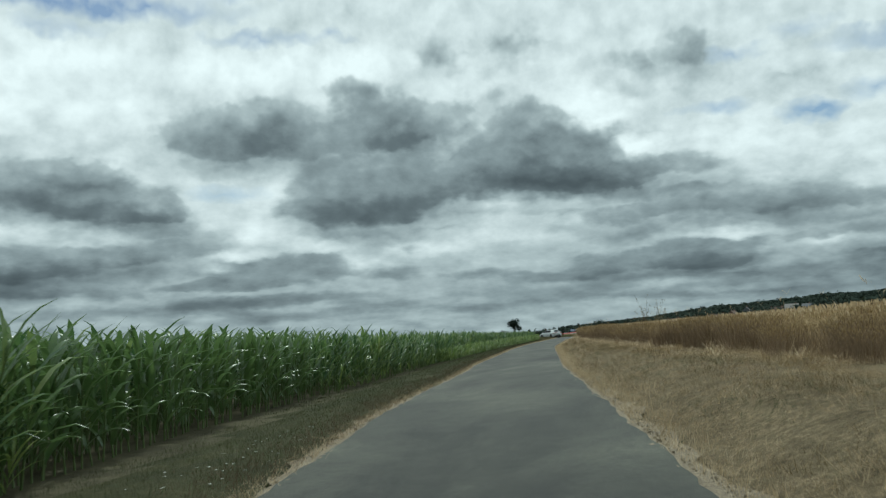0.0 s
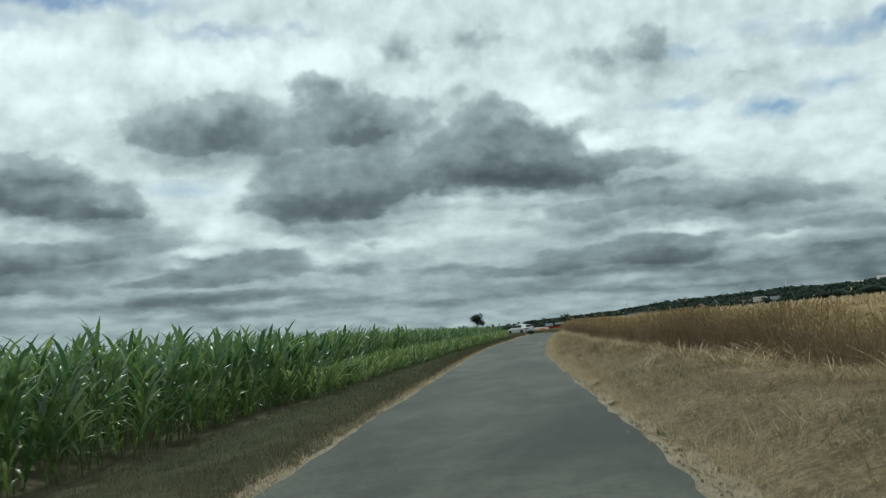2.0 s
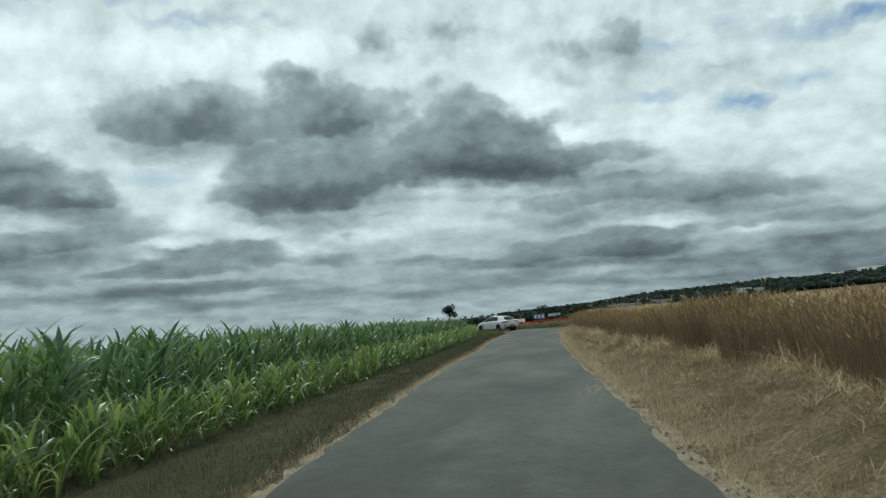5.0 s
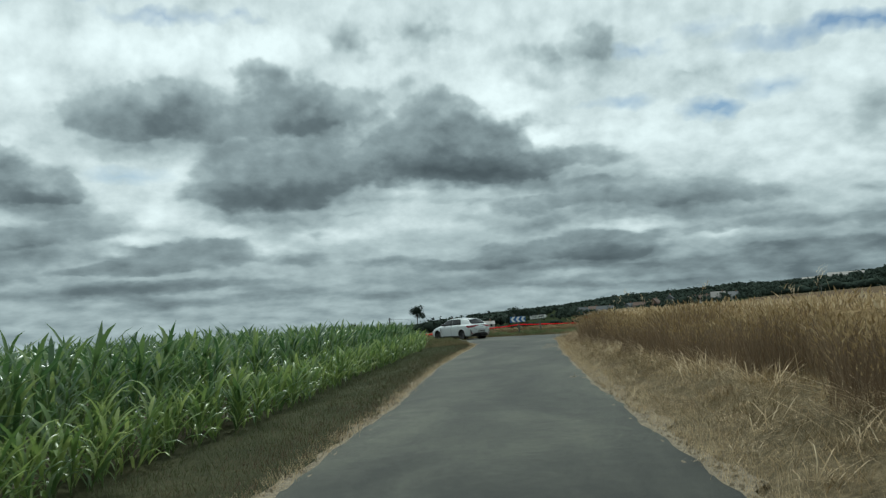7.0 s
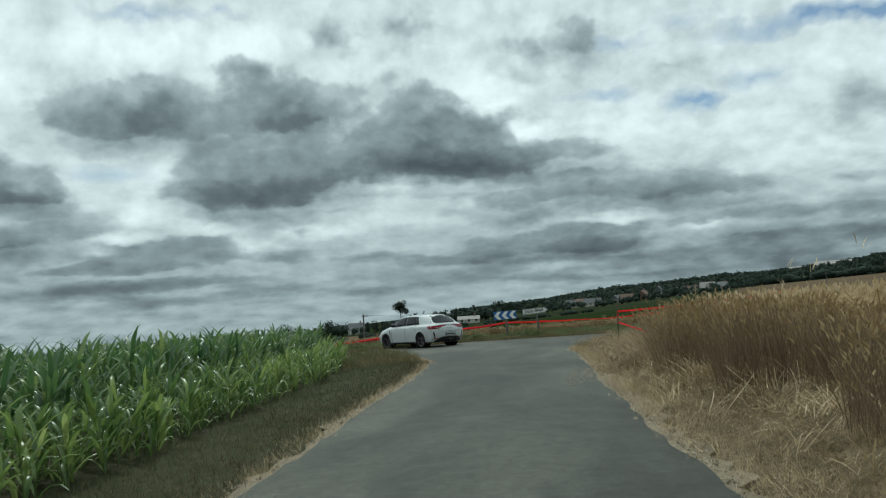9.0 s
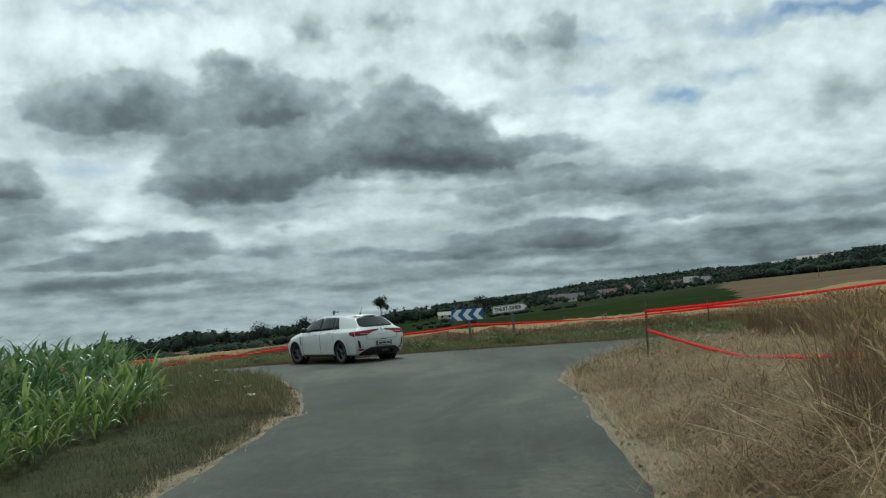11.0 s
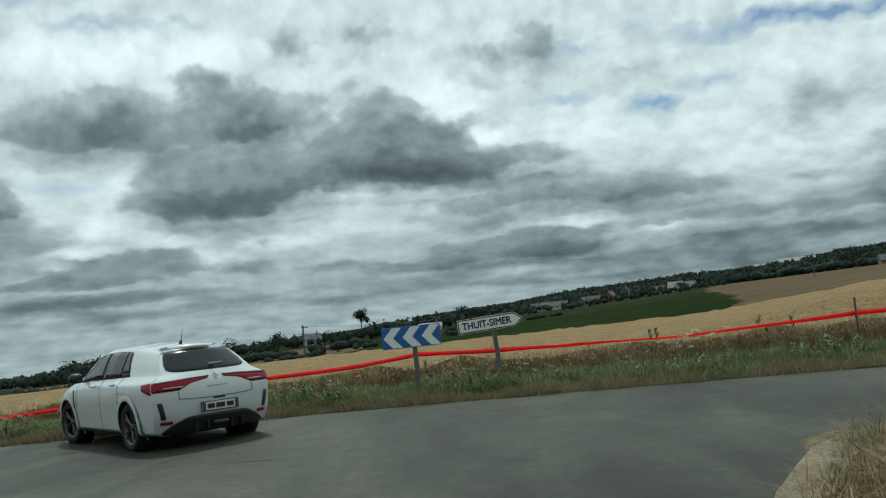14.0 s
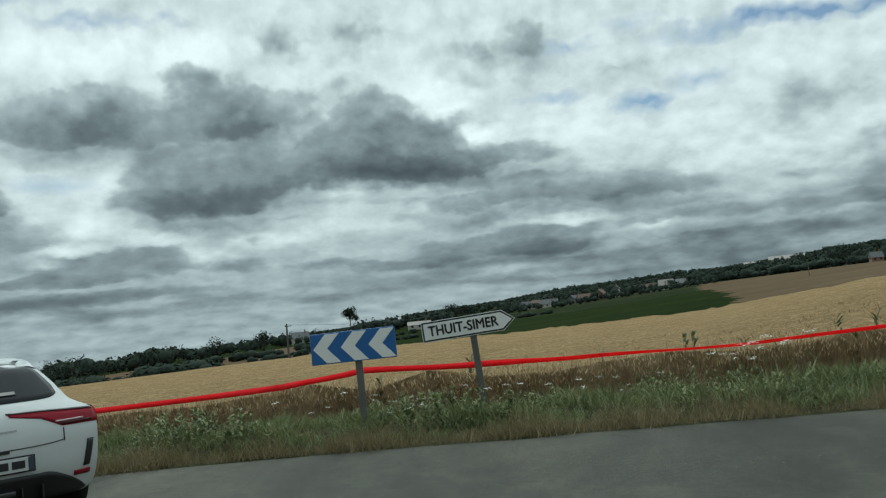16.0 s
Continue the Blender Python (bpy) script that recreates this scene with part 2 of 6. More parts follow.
build_world()
sun_data = bpy.data.lights.new("sun", "SUN")
sun_data.energy, sun_data.angle, sun_data.color = 1.7, radians(4.0), (1.0, 0.96, 0.90)
sun = new("sun", sun_data)
se, sa = radians(SUN_ELEVATION), radians(SUN_AZIMUTH)
sun.matrix_basis = look((math.sin(sa) * math.cos(se) * 50, math.cos(sa) * math.cos(se) * 50, math.sin(se) * 50), (0, 0, 0))


# ---- materials ----
def material(name, colors, scale=3.0, rough=0.8, metal=0.0, bump=0.0, bump_scale=40.0, fine=0.35, island=0.0, obj_random=0.0, coords="Object", through_light=0.0, spec=0.5, coat=0.0, depth=0.01):
    """Two scales of noise over a colour ramp, with an optional bump, and value jitter by island or by object."""
    m = bpy.data.materials.new(name)
    m.use_nodes = True
    t = m.node_tree
    b = t.nodes["Principled BSDF"]
    tc = node(t, "ShaderNodeTexCoord").outputs[coords]
    big = noise_tex(t, tc, scale, 4.0, 0.6).outputs["Fac"]
    small = noise_tex(t, tc, scale * 9.0, 3.0, 0.6).outputs["Fac"]
    f = maths(t, "ADD", maths(t, "MULTIPLY", big, 1 - fine), maths(t, "MULTIPLY", small, fine))
    f = maths(t, "MULTIPLY_ADD", maths(t, "SUBTRACT", f, 0.5), 2.2, 0.5, clamp=True)
    if island:
        g = node(t, "ShaderNodeNewGeometry").outputs["Random Per Island"]
        f = maths(t, "ADD", maths(t, "MULTIPLY", f, 1 - island), maths(t, "MULTIPLY", g, island))
    if obj_random:
        g = node(t, "ShaderNodeObjectInfo").outputs["Random"]
        f = maths(t, "ADD", maths(t, "MULTIPLY", f, 1 - obj_random), maths(t, "MULTIPLY", g, obj_random))
    n = len(colors)
    col = ramp(t, f, [(i / max(1, n - 1), c) for i, c in enumerate(colors)]) if n > 1 else None
    if col is None:
        b.inputs["Base Color"].default_value = (*colors[0], 1)
    else:
        link(t, col, b.inputs["Base Color"])
    b.inputs["Roughness"].default_value = rough
    b.inputs["Metallic"].default_value = metal
    b.inputs["Specular IOR Level"].default_value = spec
    b.inputs["Coat Weight"].default_value = coat
    if bump:
        bn = node(t, "ShaderNodeBump")
        bn.inputs["Strength"].default_value = bump
        bn.inputs["Distance"].default_value = depth
        link(t, noise_tex(t, tc, bump_scale, 5.0, 0.65).outputs["Fac"], bn.inputs["Height"])
        link(t, bn.outputs[0], b.inputs["Normal"])
    if through_light:
        tr = node(t, "ShaderNodeBsdfTranslucent")
        if col is not None:
            link(t, col, tr.inputs[0])
        else:
            tr.inputs[0].default_value = (*colors[0], 1)
        mx = node(t, "ShaderNodeMixShader")
        mx.inputs[0].default_value = through_light
        link(t, b.outputs[0], mx.inputs[1])
        link(t, tr.outputs[0], mx.inputs[2])
        link(t, mx.outputs[0], t.nodes["Material Output"].inputs[0])
    return m


def asphalt_material(name, k, spec=0.18):
    """Worn asphalt: grain, broad stains, dull patches with tarred edges and fine cracks."""
    m = material(name, [(0.042 * k, 0.042 * k, 0.034 * k), (0.070 * k, 0.070 * k, 0.055 * k), (0.104 * k, 0.103 * k, 0.081 * k)], 0.30, 0.62, bump=0.6, bump_scale=110, fine=0.40, depth=0.008, spec=spec)
    t = m.node_tree
    b = t.nodes["Principled BSDF"]
    base = b.inputs["Base Color"].links[0].from_socket
    tc = node(t, "ShaderNodeTexCoord").outputs["Object"]
    stretched = vmaths(t, "MULTIPLY", tc, (0.55, 0.16, 1))
    stain = noise_tex(t, stretched, 1.0, 5.0, 0.62, 0.6).outputs["Fac"]
    stain = ramp(t, stain, [(0.34, (0.40, 0.42, 0.39)), (0.50, (0.88, 0.90, 0.86)), (0.66, (1.50, 1.51, 1.41))])
    grains = noise_tex(t, tc, 75.0, 2.0, 0.7).outputs["Fac"]
    grains = ramp(t, grains, [(0.30, (0.62, 0.62, 0.62)), (0.55, (1.0, 1.0, 1.0)), (0.74, (1.6, 1.6, 1.55))])
    v = node(t, "ShaderNodeTexVoronoi", feature="DISTANCE_TO_EDGE")
    v.inputs["Scale"].default_value = 0.42
    link(t, vmaths(t, "ADD", tc, vmaths(t, "MULTIPLY", noise_tex(t, tc, 1.3, 3.0).outputs["Color"], (0.9, 0.9, 0.0))), v.inputs["Vector"])
    crack = ramp(t, v.outputs["Distance"], [(0.0, (0.80, 0.80, 0.80)), (0.004, (0.93, 0.93, 0.93)), (0.010, (1, 1, 1))])
    worn = ramp(t, noise_tex(t, tc, 11.0, 4.0, 0.7).outputs["Fac"], [(0.30, (0.72, 0.72, 0.72)), (0.5, (1.0, 1.0, 1.0)), (0.70, (1.32, 1.32, 1.28))])
    col = vmaths(t, "MULTIPLY", vmaths(t, "MULTIPLY", vmaths(t, "MULTIPLY", vmaths(t, "MULTIPLY", base, stain), grains), crack), worn)
    link(t, col, b.inputs["Base Color"])
    return m


ASPHALT = asphalt_material("asphalt", 0.78)
GRIT = material("road_grit", [(0.08, 0.066, 0.045), (0.23, 0.185, 0.122), (0.44, 0.36, 0.24)], 2.8, 0.95, bump=0.8, bump_scale=60, fine=0.6, depth=0.03)
SOIL = material("soil", [(0.05, 0.045, 0.03), (0.10, 0.09, 0.055), (0.16, 0.14, 0.085)], 0.8, 0.95, bump=0.8, bump_scale=30, depth=0.04, spec=0.12)
STRAW_GROUND = material("straw_ground", [(0.070, 0.055, 0.032), (0.185, 0.146, 0.086), (0.38, 0.30, 0.18)], 1.3, 0.95, bump=0.9, bump_scale=35, fine=0.6, depth=0.05, spec=0.12)
GRASS_GROUND = material("grass_ground", [(0.030, 0.032, 0.016), (0.058, 0.059, 0.028), (0.105, 0.096, 0.049)], 0.9, 0.95, bump=0.9, bump_scale=35, fine=0.5, depth=0.04, spec=0.12)
WHEAT_TOP = material("wheat_top", [(0.150, 0.100, 0.052), (0.30, 0.215, 0.114), (0.49, 0.370, 0.212)], 0.5, 0.9, bump=1.0, bump_scale=9, fine=0.7, depth=0.15, spec=0.0)
GREEN_FIELD = material("green_field", [(0.016, 0.025, 0.011), (0.023, 0.034, 0.013), (0.036, 0.045, 0.019)], 0.05, 0.9, bump=0.5, bump_scale=2, depth=0.2, spec=0.0)
PLOUGHED = material("ploughed_field", [(0.095, 0.068, 0.045), (0.125, 0.092, 0.060), (0.165, 0.125, 0.082)], 0.04, 0.95, bump=0.5, bump_scale=2, depth=0.2, spec=0.0)
FAR_LAND = material("far_land", [(0.018, 0.027, 0.014), (0.030, 0.039, 0.020), (0.075, 0.066, 0.040)], 0.012, 0.95, bump=0.4, bump_scale=1, depth=0.3, spec=0.0)
# brighter copy of the corn leaf, sunlight on the front leaves put into the colour
CORN_SUNLIT = material("sunlit_corn_leaf", [(0.050, 0.105, 0.036), (0.12, 0.20, 0.058), (0.27, 0.36, 0.10), (0.58, 0.63, 0.25)], 0.7, 0.32, island=0.55, through_light=0.40, spec=0.55)
CORN_LEAF = material("corn_leaf", [(0.034, 0.080, 0.038), (0.075, 0.145, 0.052), (0.16, 0.245, 0.078), (0.44, 0.50, 0.18)], 0.7, 0.30, island=0.55, through_light=0.38, spec=0.6)
CORN_STALK = material("corn_stalk", [(0.07, 0.12, 0.035), (0.15, 0.19, 0.06)], 4, 0.6, island=0.4)
STRAW = material("straw", [(0.13, 0.082, 0.036), (0.33, 0.235, 0.115), (0.62, 0.47, 0.26)], 0.7, 0.7, island=0.45, through_light=0.15, spec=0.25)
CROP_STEM = material("crop_stem", [(0.100, 0.066, 0.042), (0.23, 0.165, 0.104), (0.45, 0.345, 0.22)], 0.5, 0.7, island=0.5, through_light=0.15, spec=0.25)
STRAW_PALE = material("straw_pale", [(0.38, 0.275, 0.145), (0.59, 0.45, 0.265), (0.80, 0.67, 0.46)], 0.6, 0.7, island=0.6, through_light=0.15)
GRASS_GREEN = material("grass_green", [(0.080, 0.112, 0.042), (0.18, 0.215, 0.085), (0.36, 0.365, 0.175)], 0.9, 0.7, island=0.45, through_light=0.25)
BANK_GRASS = material("bank_grass", [(0.09, 0.070, 0.035), (0.20, 0.153, 0.080), (0.38, 0.295, 0.16)], 0.9, 0.8, island=0.35, through_light=0.15, spec=0.2)
VERGE_GRASS = material("verge_grass", [(0.046, 0.059, 0.025), (0.088, 0.103, 0.043), (0.155, 0.155, 0.072)], 0.45, 0.8, island=0.35, through_light=0.2)
GRASS_DRY = material("grass_dry", [(0.12, 0.10, 0.045), (0.21, 0.17, 0.085), (0.34, 0.28, 0.15)], 0.5, 0.75, island=0.55, through_light=0.2)
BROWN_EDGE = material("brown_edge_grass", [(0.060, 0.042, 0.026), (0.120, 0.086, 0.053), (0.21, 0.158, 0.098)], 0.7, 0.85, island=0.4, through_light=0.15, spec=0.2)
CORNER_GRASS = material("corner_grass", [(0.070, 0.086, 0.040), (0.14, 0.155, 0.070), (0.26, 0.245, 0.125)], 0.9, 0.8, island=0.4, through_light=0.2, spec=0.2)
FLOWER = material("white_flower", [(0.55, 0.56, 0.50), (0.80, 0.80, 0.74)], 5, 0.8, island=0.5)
# far foliage: distance haze is mixed into the colour, lighter and bluer
HAZED_LEAF = material("hazed_tree_leaf", [(0.032, 0.043, 0.036), (0.046, 0.060, 0.048), (0.066, 0.083, 0.063)], 0.05, 0.95, island=0.35, spec=0.0)
BARK = material("bark", [(0.05, 0.04, 0.03), (0.12, 0.10, 0.08)], 1.5, 0.9, bump=0.7, bump_scale=15)


# ---- mesh helpers ----
def mesh_from_arrays(name, verts, faces, mats, face_mats=None, smooth=False):
    """A mesh from arrays: verts (n, 3); faces a list of arrays (m, 3) or (m, 4)."""
    me = bpy.data.meshes.new(name)
    verts = np.ascontiguousarray(verts, dtype=np.float32)
    loops = np.concatenate([f.ravel() for f in faces]).astype(np.int32)
    sizes = np.concatenate([np.full(len(f), f.shape[1]) for f in faces]).astype(np.int32)
    starts = np.concatenate([[0], np.cumsum(sizes)[:-1]]).astype(np.int32)
    me.vertices.add(len(verts))
    me.vertices.foreach_set("co", verts.ravel())
    me.loops.add(len(loops))
    me.loops.foreach_set("vertex_index", loops)
    me.polygons.add(len(sizes))
    me.polygons.foreach_set("loop_start", starts)
    me.polygons.foreach_set("loop_total", sizes)
    for m in mats:
        me.materials.append(m)
    if face_mats is not None:
        me.polygons.foreach_set("material_index", np.asarray(face_mats, dtype=np.int32))
    if smooth:
        me.polygons.foreach_set("use_smooth", np.ones(len(sizes), dtype=bool))
    me.update(calc_edges=True)
    me.validate()
    return me


def part(name, bm, mat, parent, label="", smooth=False, m=None):
    """Links a bmesh as one mesh object under a thing or under a part."""
    bmesh.ops.recalc_face_normals(bm, faces=bm.faces)
    me = bpy.data.meshes.new(name)
    bm.to_mesh(me)
    bm.free()
    for mt in (mat if isinstance(mat, (list, tuple)) else [mat]):
        me.materials.append(mt)
    if smooth:
        me.polygons.foreach_set("use_smooth", [True] * len(me.polygons))
    ob = new(name, me)
    ob.parent = parent
    if m is not None:
        ob.matrix_basis = m
    if label:
        tagged(ob, label)
    return ob


def empty(name, m):
    ob = new(name)
    ob.matrix_basis = m
    ob.empty_display_size = 0.2
    return ob


def bm_box(sx, sy, sz, at=(0, 0, 0), bevel=0.0, bm=None):
    bm = bm or bmesh.new()
    r = bmesh.ops.create_cube(bm, size=1.0, matrix=Matrix.LocRotScale(at, None, (sx, sy, sz)))
    if bevel:
        es = list({e for v in r["verts"] for e in v.link_edges})
        bmesh.ops.bevel(bm, geom=es, offset=bevel, segments=2, affect="EDGES", profile=0.6)
    return bm


def bm_tube(a, b, r0, r1=None, sides=8, bm=None, caps=True):
    bm = bm or bmesh.new()
    a, b = Vector(a), Vector(b)
    q = (b - a).to_track_quat("Z", "Y").to_matrix().to_4x4()
    bmesh.ops.create_cone(bm, cap_ends=caps, segments=sides, radius1=r0, radius2=r0 if r1 is None else r1, depth=(b - a).length, matrix=Matrix.Translation((a + b) / 2) @ q)
    return bm


# ---- the lie of the land ----
EDGE_Y = np.array([-400, -200, -128, -118, -104, -98, -86, -72, -62, -52, -46, -40, -36, -31, -25, -20, -13, -9, -6, -3, 0.0])
EDGE_L = np.array([72.6, 25.6, 9.95, 8.1, 6.35, 5.33, 3.90, 2.16, 1.08, 0.16, -0.34, -0.78, -0.95, -1.29, -1.9, -2.17, -2.5, -2.6, -2.8, -3.62, -4.78])
EDGE_R = np.array([76.4, 29.4, 13.70, 12.07, 9.72, 8.95, 7.27, 5.42, 4.45, 3.6, 3.05, 2.6, 2.3, 1.9, 1.6, 1.3, 1.0, 1.0, 0.85, 0.7, 1.15])


def glide(xs, ys, x, w=3.0):
    """Linear interpolation, smoothed over a few metres."""
    return sum(np.interp(x + d * w, xs, ys) for d in (-1, -0.5, 0, 0.5, 1)) / 5


def edge_l(y):
    y = np.asarray(y, dtype=float)
    return np.where(y > -6, np.interp(y, EDGE_Y, EDGE_L), glide(EDGE_Y, EDGE_L, y))


def edge_r(y):
    y = np.asarray(y, dtype=float)
    return np.where(y > -6, np.interp(y, EDGE_Y, EDGE_R), glide(EDGE_Y, EDGE_R, y))


def clumps(x, y, seed, size=1.0):
    """Uneven patches from 0 to 1, a metre or so across."""
    r = np.random.default_rng(seed)
    total = np.zeros(np.shape(x))
    for k in range(7):
        a, f = r.uniform(0, 6.28), r.uniform(1.0, 3.6) / size
        total = total + np.sin((x * math.cos(a) + y * math.sin(a)) * f + r.uniform(0, 6.28))
    return np.clip(0.5 + total / 5.0, 0, 1)


def step(a, b, x):
    s = np.clip((x - a) / (b - a), 0, 1)
    return s * s * (3 - 2 * s)


CROSS_NEAR, CROSS_FAR = 4.4, 8.75
AZ = np.array([-180, -120, -60, -22, -12, -3.5, 15, 30, 60, 120, 180.0])
RINGS = np.array([14.0, 110, 400, 800, 1500, 3000])
LAND = np.array([
    [-0.4, -0.4, -0.35, -0.3, -0.42, -0.45, -0.5, -0.6, -0.6, -0.4, -0.4],
    [0, 0, 0.1, 0.05, -1.78, -2.16, -2.83, -3.6, -3.6, 0, 0],
    [0, 0, 6.2, 6.2, 3.0, -0.8, -7.1, -12, -12, 0, 0],
    [0, 0, 12.5, 12.5, 8.3, 1.3, -7, -22, -22, 0, 0],
    [0, 0, 51, 51, 30, 20, -9, -42, -42, 0, 0],
    [0, 0, 70, 62, 33, 18, -50, -90, -90, 0, 0],
])


def far_land(x, y):
    r = np.hypot(x, y)
    az = np.degrees(np.arctan2(-x, y))
    rows = np.array([np.interp(az, AZ, row) for row in LAND])
    lr = np.log(np.clip(r, 14, 3000))
    k = np.clip(np.searchsorted(np.log(RINGS), lr, side="right") - 1, 0, len(RINGS) - 2)
    f = (lr - np.log(RINGS)[k]) / (np.log(RINGS)[k + 1] - np.log(RINGS)[k])
    a = np.take_along_axis(rows, k[None], 0)[0]
    b = np.take_along_axis(rows, (k + 1)[None], 0)[0]
    return a + (b - a) * f


def lane_lie(x, y):
    """The lane climbs gently to the junction, and the land there leans up to its right."""
    y = np.minimum(np.asarray(y, float), 0)
    lean = np.interp(y, [-115, -80, -50, -28, -14, -4], [0.0151, 0.0140, 0.0115, 0.0081, 0.0035, 0.0])
    return 0.0025 * np.minimum(y + 8, 0) + lean * np.clip(x - (edge_l(y) + edge_r(y)) / 2, -70, 70)


def land(x, y):
    """Height of the ground."""
    x, y = np.broadcast_arrays(np.asarray(x, float), np.asarray(y, float))
    shape = x.shape
    x, y = x.ravel(), y.ravel()
    dr, dl = x - edge_r(np.minimum(y, 0)), edge_l(np.minimum(y, 0)) - x
    bank = 0.42 * step(0.2, 1.9, dr) + np.interp(y, [-105, -85, -60], [0.024, 0.012, 0.006]) * np.clip(dr - 3, 0, 80)
    bank = bank * (1 - 0.45 * step(-14, -2, y))
    dip = -0.10 * step(0.6, 2.5, dl) - 0.022 * np.clip(dl - 4, 0, 120)
    south = np.where(dr > 0, bank, np.where(dl > 0, dip, 0.0)) + lane_lie(x, y)
    tilt = np.where(x > 8, 0.018 * (x - 8), np.where(x < -3, 0.018 * (x + 3), 0.0))
    cross = np.clip(tilt, -6, 4)
    north = far_land(x, y)
    verge = cross + 0.10 * step(9.0, 10.2, y)
    north = verge + (north - verge) * step(10.2, 12.6, y)
    near = south + (cross - south) * step(0.5, 4.0, y)
    z = np.where(y < 8.9, near, north)
    return z.reshape(shape)


def height(x, y):
    return float(land(np.array([x]), np.array([y]))[0])


def wheat_edge(y):
    """Where the ripe crop begins beside the lane."""
    return edge_r(np.minimum(y, 0)) + np.interp(y, [-130, -108, -92, -70, -40, -22, -13, -11, -8.5, -4, 0, 3], [4.2, 3.5, 2.6, 2.2, 1.6, 1.3, 1.1, 1.6, 4.0, 4.5, 4.4, 3.4])


def spread(lo, hi, start, growth):
    out, d = [lo], start
    while out[-1] < hi:
        out.append(out[-1] + d)
        d *= growth
    return np.array(out)


def build_ground():
    right = spread(70, 2900, 1.4, 1.07)[1:]
    left = -spread(60, 2900, 1.4, 1.07)[1:][::-1]
    xs = np.concatenate([left, np.arange(-60, -14, 2.0), np.arange(-14, 20, 0.5), np.arange(20, 71, 2.0), right])
    back = -spread(150, 1200, 3, 1.15)[1:][::-1]
    ys = np.concatenate([back, np.arange(-150, -12, 1.5), np.arange(-12, 16, 0.5), np.arange(16, 60, 1.5), spread(60, 2900, 2.0, 1.045)])
    X, Y = np.meshgrid(xs, ys)
    Z = land(X, Y)
    rng = np.random.default_rng(3)
    road = ((Y < 4.4) & (X > edge_l(np.minimum(Y, 0)) - 0.9) & (X < edge_r(np.minimum(Y, 0)) + 0.9)) | ((Y > 3.2) & (Y < 9.6))
    Z = Z + np.where(road, -0.05, rng.normal(0, 0.02, X.shape))
    nx, ny = len(xs), len(ys)
    i = np.arange(nx * ny).reshape(ny, nx)
    quads = np.stack([i[:-1, :-1], i[:-1, 1:], i[1:, 1:], i[1:, :-1]], -1).reshape(-1, 4)
    cx, cy = (X[:-1, :-1] + X[1:, 1:]).ravel() / 2, (Y[:-1, :-1] + Y[1:, 1:]).ravel() / 2
    r, az = np.hypot(cx, cy), np.degrees(np.arctan2(-cx, cy))
    dr, dl = cx - edge_r(np.minimum(cy, 0)), edge_l(np.minimum(cy, 0)) - cx
    m = np.full(len(cx), 0)
    m[(cy < 4) & (dr > 0)] = 1
    m[(cy < 4) & (dl > 2.6)] = 2
    m[(cy < 4) & (cx > wheat_edge(cy) + 0.5)] = 3
    m[cy > 12] = 3
    far = (cy > 12) & (r > 108)
    m[far] = 4
    m[far & (r > 270) & (az < 6)] = 6
    m[far & (r < 640) & (az < -12.0) & (r > 300 - (-12.0 - az) * 75)] = 5
    m[far & (az > 11) & (r > 190) & (r < 430)] = 5
    m[far & (r > 620)] = 6
    me = mesh_from_arrays("ground", np.stack([X.ravel(), Y.ravel(), Z.ravel()], 1), [quads], [GRASS_GROUND, STRAW_GROUND, SOIL, WHEAT_TOP, GREEN_FIELD, PLOUGHED, FAR_LAND], m, True)
    tagged(new("ground", me), "fields and verges of soil, straw and grass", "ground", kind="structure")


build_ground()


def ribbon(name, left, right, mat, label, category, z=0.0, cols=8, wobble=0.0, hug=False):
    """A road surface between two lines of points, following the land."""
    left, right = np.array(left, float), np.array(right, float)
    f = np.linspace(0, 1, cols)[None, :, None]
    pts = left[:, None, :] * (1 - f) + right[:, None, :] * f
    Z = lane_lie(pts[..., 0], pts[..., 1]) + z
    far = np.abs(pts[..., 0]) > 3
    Z = np.where(far & (pts[..., 1] > 3.5), land(pts[..., 0], pts[..., 1]) + z, Z)
    if hug:
        Z = np.maximum(Z, land(pts[..., 0], pts[..., 1]) - 0.003)
    if wobble:
        Z = Z + np.random.default_rng(5).normal(0, wobble, Z.shape)
    n, c = pts.shape[:2]
    i = np.arange(n * c).reshape(n, c)
    quads = np.stack([i[:-1, :-1], i[:-1, 1:], i[1:, 1:], i[1:, :-1]], -1).reshape(-1, 4)
    V = np.concatenate([pts.reshape(-1, 2), Z.reshape(-1, 1)], 1)
    return tagged(new(name, mesh_from_arrays(name, V, [quads], [mat], None, True)), label, category, kind="structure")


# the lane, its mouth flaring into the crossing road
rng = np.random.default_rng(11)
lane_y = np.concatenate([np.arange(-300, -140, 5.0), np.arange(-140, -6, 0.3), np.linspace(-6, 4.5, 36)])
mouth_y = np.array([-6, -3, -1.5, 0, 1.2, 2.4, 3.4, 4.4])
mouth_l = np.array([-2.8, -3.62, -4.16, -4.78, -5.36, -6.05, -6.7, -7.6])
mouth_r = np.array([0.85, 0.62, 0.78, 1.15, 1.6, 2.2, 3.0, 6.0])
lane_l = np.where(lane_y < -6, edge_l(lane_y), np.interp(lane_y, mouth_y, mouth_l))
lane_r = np.where(lane_y < -6, edge_r(lane_y), np.interp(lane_y, mouth_y, mouth_r))
ragged_l = rng.normal(0, 0.012, len(lane_y)) + 0.02 * np.sin(lane_y * 3.7) + 0.03 * np.sin(lane_y * 0.9)
ragged_r = rng.normal(0, 0.012, len(lane_y)) + 0.02 * np.sin(lane_y * 4.3) + 0.03 * np.sin(lane_y * 1.1 + 1)
